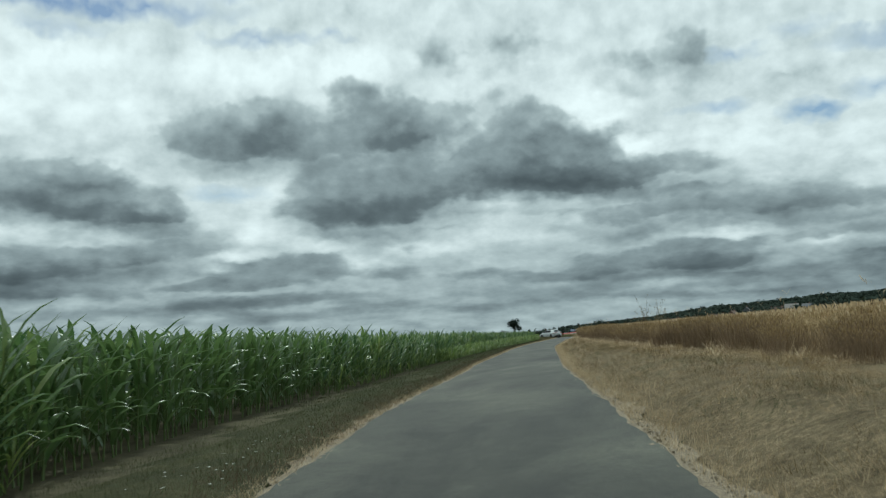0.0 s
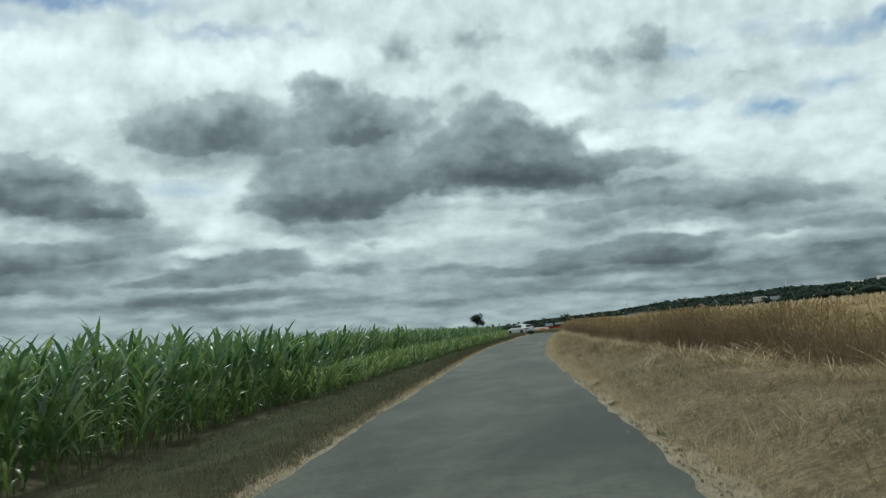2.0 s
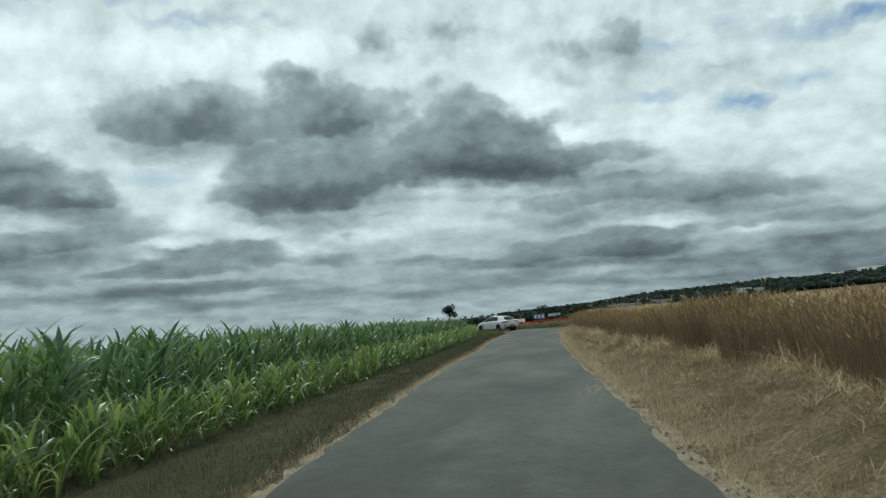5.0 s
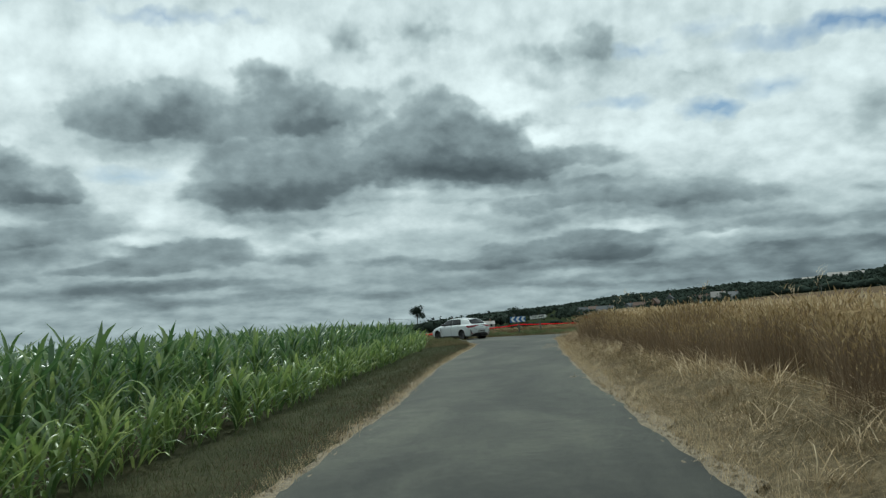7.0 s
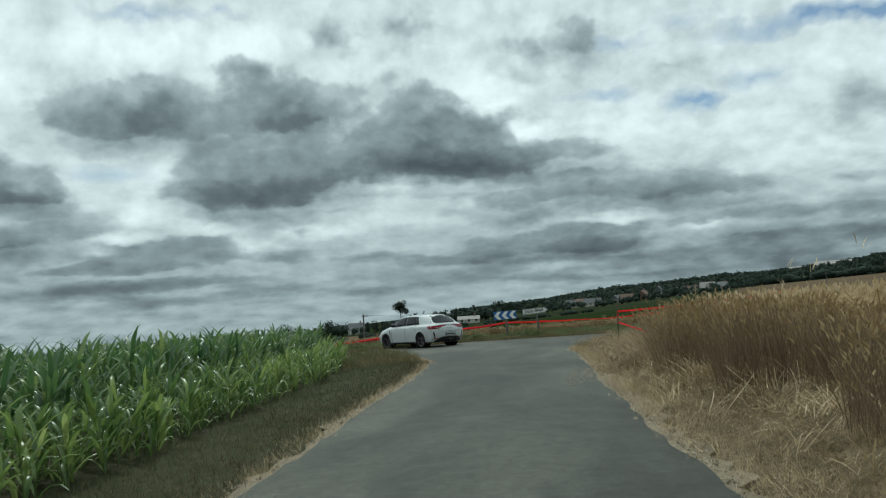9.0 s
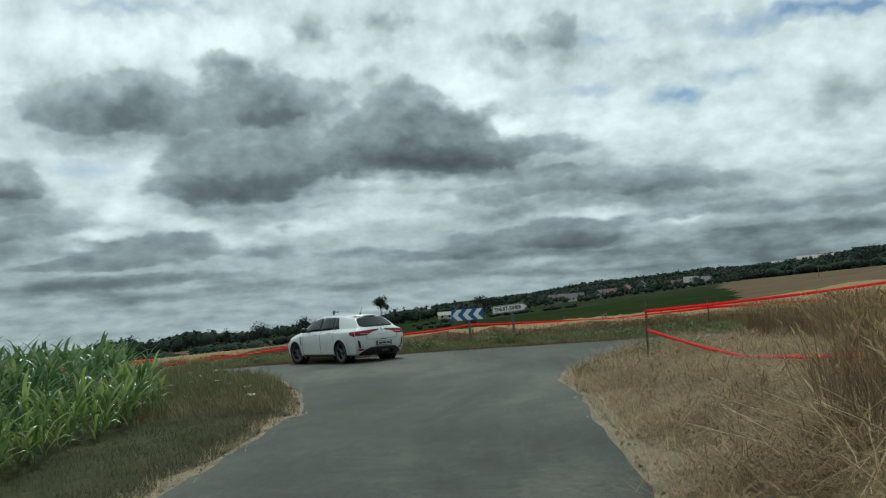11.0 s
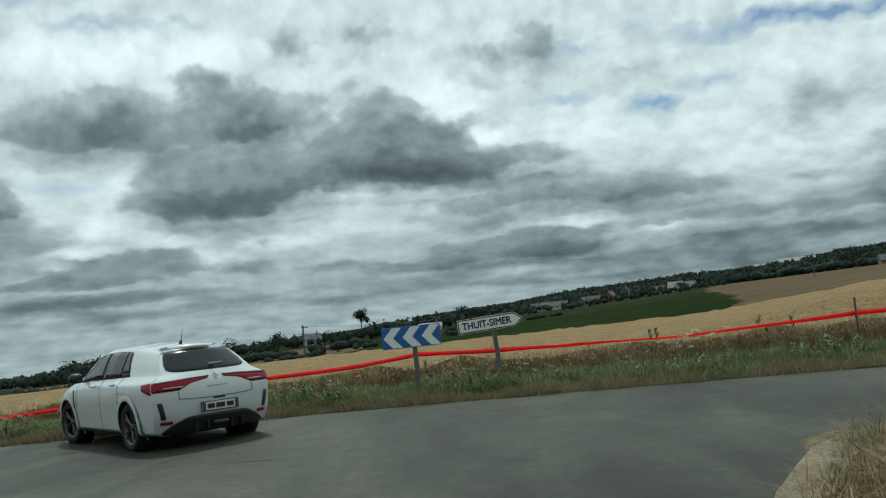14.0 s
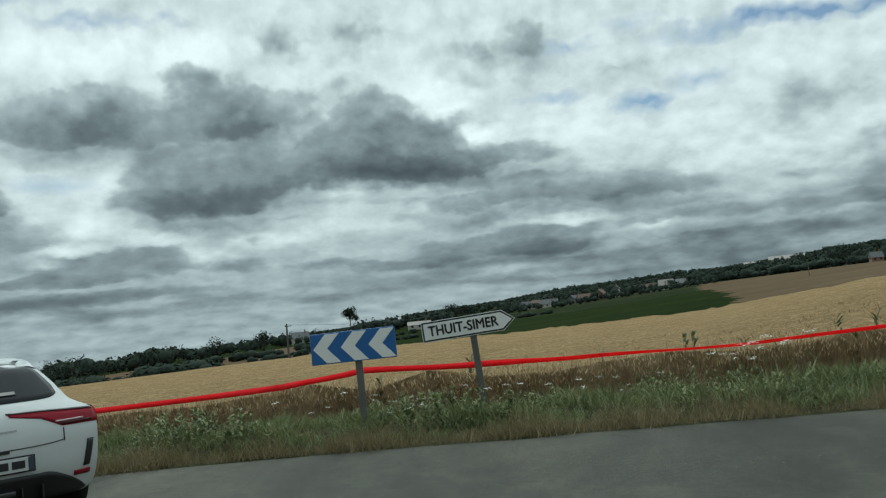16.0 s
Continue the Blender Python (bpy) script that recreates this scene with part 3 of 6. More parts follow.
ribbon("road", np.stack([lane_l + ragged_l, lane_y], 1), np.stack([lane_r + ragged_r, lane_y], 1), ASPHALT, "grey patched asphalt of a narrow country lane", "road", 0.0)
cross_x = np.concatenate([np.arange(-400, -20, 8.0), np.arange(-20, 20, 0.5), np.arange(20, 400, 8.0)])
wig = rng.normal(0, 0.03, len(cross_x))
ribbon("crossing_road", np.stack([cross_x, np.full(len(cross_x), CROSS_FAR) + wig], 1), np.stack([cross_x, np.interp(cross_x, [-12, -9, -7.4, 2.8, 5, 7], [5.9, 5.6, 4.36, 4.36, 4.4, 4.6])], 1), ASPHALT, "grey asphalt road crossing at the junction", "road", -0.004)
# a hooked chalk line on the crossing road
hook = np.array([(9.5, 7.4), (7.6, 7.42), (6.2, 7.52), (5.4, 7.70), (5.05, 7.95), (5.0, 8.2), (5.2, 8.42), (5.6, 8.52), (6.1, 8.54)])
way = np.gradient(hook, axis=0)
way = way / np.linalg.norm(way, axis=1)[:, None]
sideways = np.stack([-way[:, 1], way[:, 0]], 1) * 0.03
CHALK = material("chalk_line", [(0.30, 0.30, 0.27), (0.55, 0.55, 0.50), (0.70, 0.70, 0.66)], 4.0, 0.9, fine=0.6)
ribbon("road_marking", hook - sideways, hook + sideways, CHALK, "worn white hooked line painted on the asphalt", "road marking", 0.004, 2)
# crumbled strips of dry grit along both edges of the lane
for side, line, out in (("left", lane_l, -1), ("right", lane_r, 1)):
    w = np.clip((0.17 if out < 0 else 0.26) + 0.07 * np.sin(lane_y * 0.35) + 0.05 * np.sin(lane_y * 1.7) + rng.normal(0, 0.05, len(lane_y)), 0.03, 0.6)
    a, b = line - out * 0.10, line + out * w
    ribbon("grit_strip", np.stack([a, lane_y], 1), np.stack([b, lane_y], 1), GRIT, "pale crumbled grit and dry straw along the road edge", "verge", -0.010, 6, 0.002, True)


# ---- plants ----
def blade(length, width, lean, curl, segs=4, fold=0.0, rise=1.3):
    """A leaf as a strip from the origin along +x: climbs, then droops."""
    s = np.linspace(0, 1, segs + 1)
    ang = rise - curl * s ** 1.3
    d = length / segs
    x = np.concatenate([[0], np.cumsum(np.cos(ang[:-1]) * d)])
    z = np.concatenate([[0], np.cumsum(np.sin(ang[:-1]) * d)])
    w = width * np.sin(np.pi * np.clip(0.15 + 0.85 * s, 0, 1)) ** 0.7
    w[-1] = width * 0.03
    if fold:
        rows = np.stack([np.stack([x, -w / 2, z + fold * w], 1), np.stack([x, 0 * w, z], 1), np.stack([x, w / 2, z + fold * w], 1)], 1)
    else:
        rows = np.stack([np.stack([x, -w / 2, z], 1), np.stack([x, w / 2, z], 1)], 1)
    c = rows.shape[1]
    i = np.arange((segs + 1) * c).reshape(segs + 1, c)
    q = np.stack([i[:-1, :-1], i[:-1, 1:], i[1:, 1:], i[1:, :-1]], -1).reshape(-1, 4)
    return rows.reshape(-1, 3), q


def turned(v, rz, at=(0, 0, 0)):
    c, s = math.cos(rz), math.sin(rz)
    return v @ np.array([[c, s, 0], [-s, c, 0], [0, 0, 1]]) + np.array(at)


def gather(pieces):
    """Joins (verts, quads, material) pieces into one template."""
    V, Q, M, n = [], [], [], 0
    for v, q, m in pieces:
        V.append(v), Q.append(q + n), M.append(np.full(len(q), m))
        n += len(v)
    return np.concatenate(V), np.concatenate(Q), np.concatenate(M)


def stem(h, r0, r1, sides=5, segs=2, bend=0.0, rz=0.0):
    a = np.arange(sides) * 2 * np.pi / sides
    s = np.linspace(0, 1, segs + 1)
    v = np.stack([np.stack([(r0 + (r1 - r0) * t) * np.cos(a) + bend * t * t * math.cos(rz), (r0 + (r1 - r0) * t) * np.sin(a) + bend * t * t * math.sin(rz), np.full(sides, h * t)], 1) for t in s]).reshape(-1, 3)
    i = np.arange((segs + 1) * sides).reshape(segs + 1, sides)
    q = np.stack([i[:-1], np.roll(i[:-1], -1, 1), np.roll(i[1:], -1, 1), i[1:]], -1).reshape(-1, 4)
    return v, q


def scatter(name, templates, px, py, pz, scale, mats, rng, lean=0.06, label="", category="", wide=None, wind=0.0):
    """Many copies of a few templates joined into one mesh, as one thing that nobody could count."""
    V, Q, M, n = [], [], [], 0
    pick = rng.integers(0, len(templates), len(px))
    turn = rng.uniform(0, 2 * np.pi, len(px))
    lx, ly = rng.normal(wind, lean, len(px)), rng.normal(0, lean, len(px))
    wide = np.ones(len(px)) if wide is None else wide
    for k, (tv, tq, tm) in enumerate(templates):
        sel = np.nonzero(pick == k)[0]
        if not len(sel):
            continue
        c, s = np.cos(turn[sel])[:, None], np.sin(turn[sel])[:, None]
        sc, sw = scale[sel][:, None], (scale[sel] * wide[sel])[:, None]
        z = tv[None, :, 2] * sc
        x = (tv[None, :, 0] * c - tv[None, :, 1] * s) * sw + z * lx[sel][:, None] + px[sel][:, None]
        y = (tv[None, :, 0] * s + tv[None, :, 1] * c) * sw + z * ly[sel][:, None] + py[sel][:, None]
        V.append(np.stack([x, y, z + pz[sel][:, None]], -1).reshape(-1, 3))
        Q.append((tq[None] + (np.arange(len(sel)) * len(tv))[:, None, None]).reshape(-1, tq.shape[1]) + n)
        M.append(np.tile(tm, len(sel)))
        n += len(sel) * len(tv)
    me = mesh_from_arrays(name, np.concatenate(V), [np.concatenate(Q)], mats, np.concatenate(M))
    return tagged(new(name, me), label, category, kind="stuff")


def corn_template(rng, h=1.55, leaves=8, segs=4, fold=0.22, low=0.20):
    pieces = [(*stem(h * 0.86, 0.016, 0.007, 5, 2), 1)]
    base = rng.uniform(0, np.pi)
    for k in range(leaves):
        f = k / max(1, leaves - 1)
        z = h * (low + (0.84 - low) * f)
        ln = (0.55 + 0.30 * math.sin(math.pi * (0.2 + 0.7 * f))) * rng.uniform(0.85, 1.15)
        v, q = blade(ln, 0.080 * rng.uniform(0.8, 1.15), 0, rng.uniform(1.0, 2.1) * (1.1 - 0.45 * f), segs, fold, rng.uniform(0.95, 1.2) + 0.25 * f)
        pieces.append((turned(v, base + math.pi * (k % 2) + rng.normal(0, 0.35), (0, 0, z)), q, 0))
    for k in range(2):
        v, q = blade(0.34, 0.05, 0, rng.uniform(0.9, 1.9), max(3, segs - 1), fold, rng.uniform(1.1, 1.45))
        pieces.append((turned(v, rng.uniform(0, 6.28), (0, 0, h * 0.80)), q, 0))
    return gather(pieces)


def corn_edge(y):
    """Where the maize begins beside the lane."""
    return edge_l(np.minimum(y, 0)) - np.interp(y, [-130, -115, -70, -40, -20, -6, 0], [3.5, 3.6, 2.7, 2.4, 2.4, 2.9, 3.2])


def corn_height(y):
    return np.interp(y, [-140, -125, -100, -70, -40, -15, 0], [1.78, 1.72, 1.50, 1.42, 1.28, 1.20, 1.05])


FRONT_STRETCH = (-126.0, -112.0)


def plant_corn():
    rng = np.random.default_rng(21)
    full = [corn_template(rng, h=1.55 * rng.uniform(0.9, 1.08), leaves=int(rng.integers(7, 10))) for _ in range(14)]
    tops = [corn_template(rng, leaves=4, segs=3, fold=0.0, low=0.45) for _ in range(5)]
    for rows, temps, gap, name in ((range(0, 4), full, 0.165, "corn_rows"), (range(4, 18), tops, 0.26, "corn_field")):
        X, Y = [], []
        for k in rows:
            y = np.arange(-150, 1.5 - 0.1 * k, gap) + rng.uniform(-0.11, 0.11, len(np.arange(-150, 1.5 - 0.1 * k, gap)))
            X.append(corn_edge(y) - 0.75 * k - np.interp(y, [-95, -80], [0, 0.5]) + rng.normal(0, 0.10, len(y)))
            Y.append(y)
        X, Y = np.concatenate(X), np.concatenate(Y)
        # the headland corner is cut away at the junction
        keep = ~((Y > -3) & (X > -6.4 - (Y + 3) * 0.5))
        if rows[0] == 0:
            keep &= ~((Y > FRONT_STRETCH[0]) & (Y < FRONT_STRETCH[1]) & (X > corn_edge(Y) - 0.37))
        X, Y = X[keep], Y[keep]
        S = corn_height(Y) / 1.55 * rng.uniform(0.74, 1.06, len(X))
        scatter(name, temps, X, Y, land(X, Y) - 0.02, S, [CORN_LEAF, CORN_STALK], rng, 0.11, "tall green maize plants with long arching leaves", "maize", wind=0.10)
    # shorter plants along the edge; their yellower colour stands in for sunlit lower leaves
    edge_temps = [corn_template(rng, h=1.0 * rng.uniform(0.85, 1.1), leaves=8, low=0.06) for _ in range(8)]
    X, Y = [], []
    for off, lo, gap in ((0.30, -88, 0.15), (-0.12, -92, 0.17), (0.12, -150, 0.55)):
        y = np.arange(lo, -1.0 if lo > -100 else -90.0, gap)
        y = y + rng.uniform(-0.08, 0.08, len(y))
        X.append(corn_edge(y) + off + rng.normal(0, 0.10, len(y)))
        Y.append(y)
    X, Y = np.concatenate(X), np.concatenate(Y)
    keep = (Y < FRONT_STRETCH[0]) | (Y > FRONT_STRETCH[1])
    X, Y = X[keep], Y[keep]
    scatter("low_edge_corn", edge_temps, X, Y, land(X, Y) - 0.02, rng.uniform(0.40, 0.70, len(X)), [CORN_SUNLIT, CORN_STALK], rng, 0.14, "short maize plants along the edge of the field, leaves coloured sunlit yellow-green", "maize", wind=0.05)


plant_corn()


def front_maize():
    """The front row of one stretch, plant by plant."""
    rng = np.random.default_rng(23)
    protos = []
    for k in range(4):
        p = empty("maize_plant", pose(0, 0, -50 - k))
        h = 1.66
        v, q = stem(h * 0.86, 0.016, 0.007, 6, 3)
        ob = new("stalk", mesh_from_arrays("stalk", v, [q], [CORN_STALK], None, True))
        ob.parent = p
        base = rng.uniform(0, np.pi)
        for j in range(9):
            f = j / 8
            v, q = blade((0.55 + 0.30 * math.sin(math.pi * (0.2 + 0.7 * f))) * rng.uniform(0.85, 1.15), 0.095, 0, rng.uniform(1.3, 2.3) * (1.1 - 0.45 * f), 7, 0.22, rng.uniform(0.95, 1.2) + 0.25 * f)
            lf = new("leaf", mesh_from_arrays("leaf", turned(v, base + math.pi * (j % 2) + rng.normal(0, 0.35), (0, 0, h * (0.12 + 0.72 * f))), [q], [CORN_LEAF], None, True))
            lf.parent = p
        tagged(p, "tall green maize plant with long arching leaves", "maize plant", "front row of maize")
        protos.append(p)
    ys = np.arange(FRONT_STRETCH[0], FRONT_STRETCH[1], 0.21)
    for i, y in enumerate(ys):
        y = float(y + rng.uniform(-0.06, 0.06))
        x = float(corn_edge(y)) + rng.normal(0, 0.05)
        m = pose(x, y, height(x, y) - 0.02, rng.normal(0, 3), rng.normal(0, 3), rng.uniform(0, 360))
        if i < 4:
            protos[i].matrix_basis = m
        else:
            copy_thing(protos[i % 4], m)


front_maize()



def straw_template(rng, h=0.8, ear=0.09, w=0.0024, bend=0.12):
    a = rng.uniform(0, 6.28)
    b = rng.uniform(0.3, 1.4) * bend
    s = np.linspace(0, 1, 3)
    cx, cy = b * s ** 2 * math.cos(a), b * s ** 2 * math.sin(a)
    t = rng.uniform(0, 3.14)
    dx, dy = math.cos(t) * w, math.sin(t) * w
    v = np.stack([np.stack([cx - dx, cy - dy, h * s], 1), np.stack([cx + dx, cy + dy, h * s], 1)], 1).reshape(-1, 3)
    q = np.array([[0, 1, 3, 2], [2, 3, 5, 4]])
    pieces = [(v, q, 0)]
    if ear:
        e = np.array([[cx[-1], cy[-1], h], [cx[-1] + dx * 4, cy[-1] + dy * 4, h + ear * 0.4], [cx[-1] + b * 0.3 * math.cos(a), cy[-1] + b * 0.3 * math.sin(a), h + ear], [cx[-1] - dx * 4, cy[-1] - dy * 4, h + ear * 0.4]])
        pieces.append((e, np.array([[0, 1, 2, 3]]), 1))
    return gather(pieces)


def tuft_template(rng, n=5, h=0.3, w=0.006, spread_out=0.10, curl=1.3, segs=1, rise=(1.0, 1.5)):
    pieces = []
    for _ in range(n):
        v, q = blade(h * rng.uniform(0.6, 1.2), w, 0, rng.uniform(0.3, curl), segs, 0.0, rng.uniform(*rise))
        pieces.append((turned(v, rng.uniform(0, 6.28), (rng.normal(0, spread_out * 0.5), rng.normal(0, spread_out * 0.5), 0)), q, 0))
    return gather(pieces)


def canopy(name, X, Y, top, mat, label, seed, lumps=0.22):
    """The closed top of a standing crop, uneven, dropping to the ground along its borders."""
    rng = np.random.default_rng(seed)
    Z = land(X, Y) + top + lumps * (clumps(X, Y, seed, 2.2) - 0.5) + rng.normal(0, 0.055, X.shape) + 0.25 * lumps * np.sin(X * 0.9) * np.sin(Y * 0.7)
    rim = np.zeros(X.shape, bool)
    rim[0], rim[-1], rim[:, 0], rim[:, -1] = True, True, True, True
    Z = np.where(rim, land(X, Y) - 0.05, Z)
    n, c = X.shape
    i = np.arange(n * c).reshape(n, c)
    quads = np.stack([i[:-1, :-1], i[:-1, 1:], i[1:, 1:], i[1:, :-1]], -1).reshape(-1, 4)
    me = mesh_from_arrays(name, np.stack([X.ravel(), Y.ravel(), Z.ravel()], 1), [quads], [mat], None, True)
    return tagged(new(name, me), label, "crop", kind="stuff")


def plant_wheat():
    rng = np.random.default_rng(31)
    stalks = [straw_template(rng) for _ in range(10)]
    # the crop beside the lane
    y = np.concatenate([np.arange(-150, -20, 0.8), np.arange(-20, 2.6, 0.5)])
    off = np.concatenate([[0.55, 0.70], spread(1.1, 90, 0.5, 1.09)])
    Y = np.repeat(y[:, None], len(off), 1)
    X = wheat_edge(Y) + off[None]
    canopy("wheat_field", X, Y, 0.60, WHEAT_TOP, "ripe straw-brown cereal crop beside the lane", 32)
    n = 88000
    yy = rng.uniform(-150, 2.6, n)
    xx = wheat_edge(yy) + np.abs(rng.normal(0, 0.60, n)) - 0.10
    xx = xx + 0.55 * (clumps(xx * 0, yy, 18, 1.1) - 0.5)
    S = rng.uniform(0.50, 0.95, n)
    S = S * (0.70 + 0.48 * clumps(xx, yy, 7, 1.5))
    scatter("wheat_stems", stalks, xx, yy, land(xx, yy) - 0.02, S, [CROP_STEM, STRAW], rng, 0.20, "dry brown cereal stems at the edge of the crop", "crop", wide=rng.uniform(0.8, 1.8, n))
    n = 18000
    yy = rng.uniform(-150, 2.4, n)
    xx = wheat_edge(yy) + 0.6 + rng.exponential(5.0, n)
    scatter("wheat_ears", [straw_template(rng, 0.30, 0.10, 0.006) for _ in range(6)], xx, yy, land(xx, yy) + 0.48, rng.uniform(0.6, 1.1, n), [STRAW, STRAW_PALE], rng, 0.15, "ears of ripe cereal above the crop", "crop")
    # the golden field beyond the crossing road
    x = np.concatenate([-spread(30, 150, 1.6, 1.06)[::-1][:-1], np.arange(-30, 30, 0.8), spread(30, 170, 1.6, 1.06)])
    d = np.concatenate([[11.6, 11.66, 12.0], spread(12.5, 112, 0.6, 1.045)])
    X, Y = np.meshgrid(x, d)
    canopy("far_wheat_field", X, Y, 0.72, WHEAT_TOP, "golden ripe wheat field beyond the crossing road", 33, 0.02)
    n = 42000
    xx = rng.uniform(-32, 30, n)
    yy = 11.5 + np.abs(rng.normal(0, 0.5, n))
    scatter("far_wheat_stems", stalks, xx, yy, land(xx, yy) - 0.02, rng.uniform(0.62, 0.98, n), [CROP_STEM, STRAW_PALE], rng, 0.10, "golden wheat stems along the field edge", "crop", wide=rng.uniform(0.8, 1.6, n))
    n = 24000
    xx = rng.uniform(-40, 40, n)
    yy = 11.7 + rng.exponential(11.0, n)
    ok = yy < 105
    xx, yy = xx[ok] * np.clip(yy[ok] / 30, 0.8, 3), yy[ok]
    scatter("far_wheat_ears", [tuft_template(rng, 5, 0.20, 0.036, 0.20, 1.6, 1, (0.0, 0.9)) for _ in range(6)], xx, yy, land(xx, yy) + 0.66, rng.uniform(0.7, 1.25, len(xx)), [STRAW], rng, 0.2, "ears of golden wheat", "crop")


plant_wheat()


def lane_side_l(y):
    return np.where(y < -6, edge_l(np.minimum(y, 0)), np.interp(y, mouth_y, mouth_l))


def lane_side_r(y):
    return np.where(y < -6, edge_r(np.minimum(y, 0)), np.interp(y, mouth_y, mouth_r))


def plant_verges():
    rng = np.random.default_rng(41)
    dry = [tuft_template(rng, 6, 0.15, 0.0065) for _ in range(8)]
    low = [tuft_template(rng, 6, 0.085, 0.0065) for _ in range(8)]
    lush = [tuft_template(rng, 6, 0.27, 0.013, segs=2) for _ in range(8)]
    mat = [tuft_template(rng, 8, 0.24, 0.0075, 0.22, 0.5, 1, (-0.02, 0.40)) for _ in range(8)]
    # left of the lane: short and olive, brown along the road
    n = 20000
    yy = rng.uniform(-150, 2.5, n)
    xx = edge_l(np.minimum(yy, 0)) - 0.25 - rng.uniform(0, 1, n) * (edge_l(np.minimum(yy, 0)) - corn_edge(yy) - 0.75)
    xx = np.where(yy > -5, np.interp(yy, mouth_y, mouth_l) - 0.3 - rng.uniform(0, 5.5, n), xx)
    scatter("verge_grass", low, xx, yy, land(xx, yy), rng.uniform(0.5, 1.2, n), [VERGE_GRASS], rng, 0.2, "short green and brown grass beside the maize", "grass", wide=rng.uniform(1, 2, n))
    n = 10000
    yy = rng.uniform(-150, 2.5, n)
    xx = lane_side_l(yy) - 0.15 - np.abs(rng.normal(0, 0.55, n))
    scatter("verge_dry_grass", low, xx, yy, land(xx, yy), rng.uniform(0.5, 1.1, n), [BROWN_EDGE], rng, 0.25, "dark brown grass along the road edge", "grass", wide=rng.uniform(1, 2, n))
    # right of the lane: a sparse strip by the road, brown grass along the middle, straw at the foot of the crop
    n = 36000
    yy = rng.uniform(-150, 3.0, n)
    er = lane_side_r(yy)
    u = rng.uniform(0, 1, n)
    xx = er + 0.4 + u * (wheat_edge(yy) - er - 0.1)
    foot = (u > 0.62) | (yy > -12) | (rng.uniform(0, 1, n) < 0.22)
    keep = (u > 0.28) | (rng.uniform(0, 1, n) < 0.35)
    for sel, name, mt, seed, label in ((keep & ~foot, "bank_dead_grass", BANK_GRASS, 15, "brown dead grass along the middle of the bank"), (keep & foot, "verge_straw", STRAW, 8, "dry yellow straw and dead grass on the bank")):
        x, y = xx[sel], yy[sel]
        scatter(name, dry, x, y, land(x, y), rng.uniform(0.25, 0.65, len(x)) * (0.4 + 1.3 * clumps(x, y, seed)), [mt], rng, 0.5, label, "grass", wide=rng.uniform(1, 2, len(x)))
    # matted straw lying flat, in patches
    n = 20000
    yy = rng.uniform(-150, 2.6, n)
    er = lane_side_r(yy)
    xx = er + 0.35 + rng.uniform(0, 1, n) ** 0.8 * (wheat_edge(yy) - er + 0.1)
    patch = clumps(xx, yy, 16, 0.7)
    for sel, name, mt, label in ((patch > 0.52, "matted_straw", STRAW, "pale straw lying flat on the bank"), (patch <= 0.52, "matted_dead_grass", BANK_GRASS, "brown dead grass lying flat on the bank")):
        x, y = xx[sel], yy[sel]
        scatter(name, mat, x, y, land(x, y) + 0.015, rng.uniform(0.4, 1.1, len(x)), [mt], rng, 0.25, label, "straw")
    n = 8000
    yy = rng.uniform(-150, 3.0, n)
    xx = lane_side_r(yy) + 0.2 + np.abs(rng.normal(0.6, 0.9, n))
    scatter("loose_straw", [tuft_template(rng, 6, 0.15, 0.005, 0.15, 2.2) for _ in range(6)], xx, yy, land(xx, yy) + 0.02, rng.uniform(0.2, 0.8, n) * (0.2 + 2.0 * clumps(xx, yy, 9) ** 2), [STRAW_PALE], rng, 0.5, "pale loose straw lying on the bank", "straw")
    # far side of the crossing road: rough brown grass by the asphalt, leafy green behind it
    n = 15000
    xx = np.concatenate([rng.uniform(-13, 15, n - 5000), rng.uniform(-34, 34, 5000)])
    yy = 9.15 + 2.3 * rng.uniform(0, 1, n) ** 1.1
    scatter("junction_grass", lush, xx, yy, land(xx, yy), rng.uniform(0.5, 1.2, n) * np.interp(yy, [9.1, 9.6, 10.6, 12], [0.45, 0.6, 0.75, 0.8]) * (0.40 + 0.9 * clumps(xx, yy, 10, 0.55)), [GRASS_GREEN], rng, 0.3, "green weeds and grass along the crossing road", "grass", wide=rng.uniform(1, 1.7, n))
    n = 11000
    xx = np.concatenate([rng.uniform(-13, 15, n - 3000), rng.uniform(-34, 34, 3000)])
    yy = 8.80 + np.abs(rng.normal(0, 0.42, n))
    scatter("junction_dry_grass", [tuft_template(rng, 7, 0.19, 0.009, 0.12) for _ in range(6)], xx, yy, land(xx, yy), rng.uniform(0.4, 1.1, n) * (0.35 + 0.9 * clumps(xx, yy, 17, 0.5)), [GRASS_DRY], rng, 0.35, "brown grass at the edge of the crossing road", "grass", wide=rng.uniform(1, 2, n))


plant_verges()


def stone_template(rng):
    a = np.sort(rng.uniform(0, 2 * np.pi, 5))
    r = rng.uniform(0.7, 1.2, 5)
    low = np.stack([np.cos(a) * r, np.sin(a) * r, np.full(5, -0.1)], 1)
    high = np.stack([np.cos(a) * r * 0.6, np.sin(a) * r * 0.6, rng.uniform(0.5, 0.9, 5)], 1)
    v = np.concatenate([low, high, [[0, 0, 0.9]]]) * 0.5
    q = np.array([[k, (k + 1) % 5, 5 + (k + 1) % 5, 5 + k] for k in range(5)])
    top = np.array([[5, 6, 7, 8], [5, 8, 9, 10]])
    return v, np.concatenate([q, top]), np.zeros(7, int)


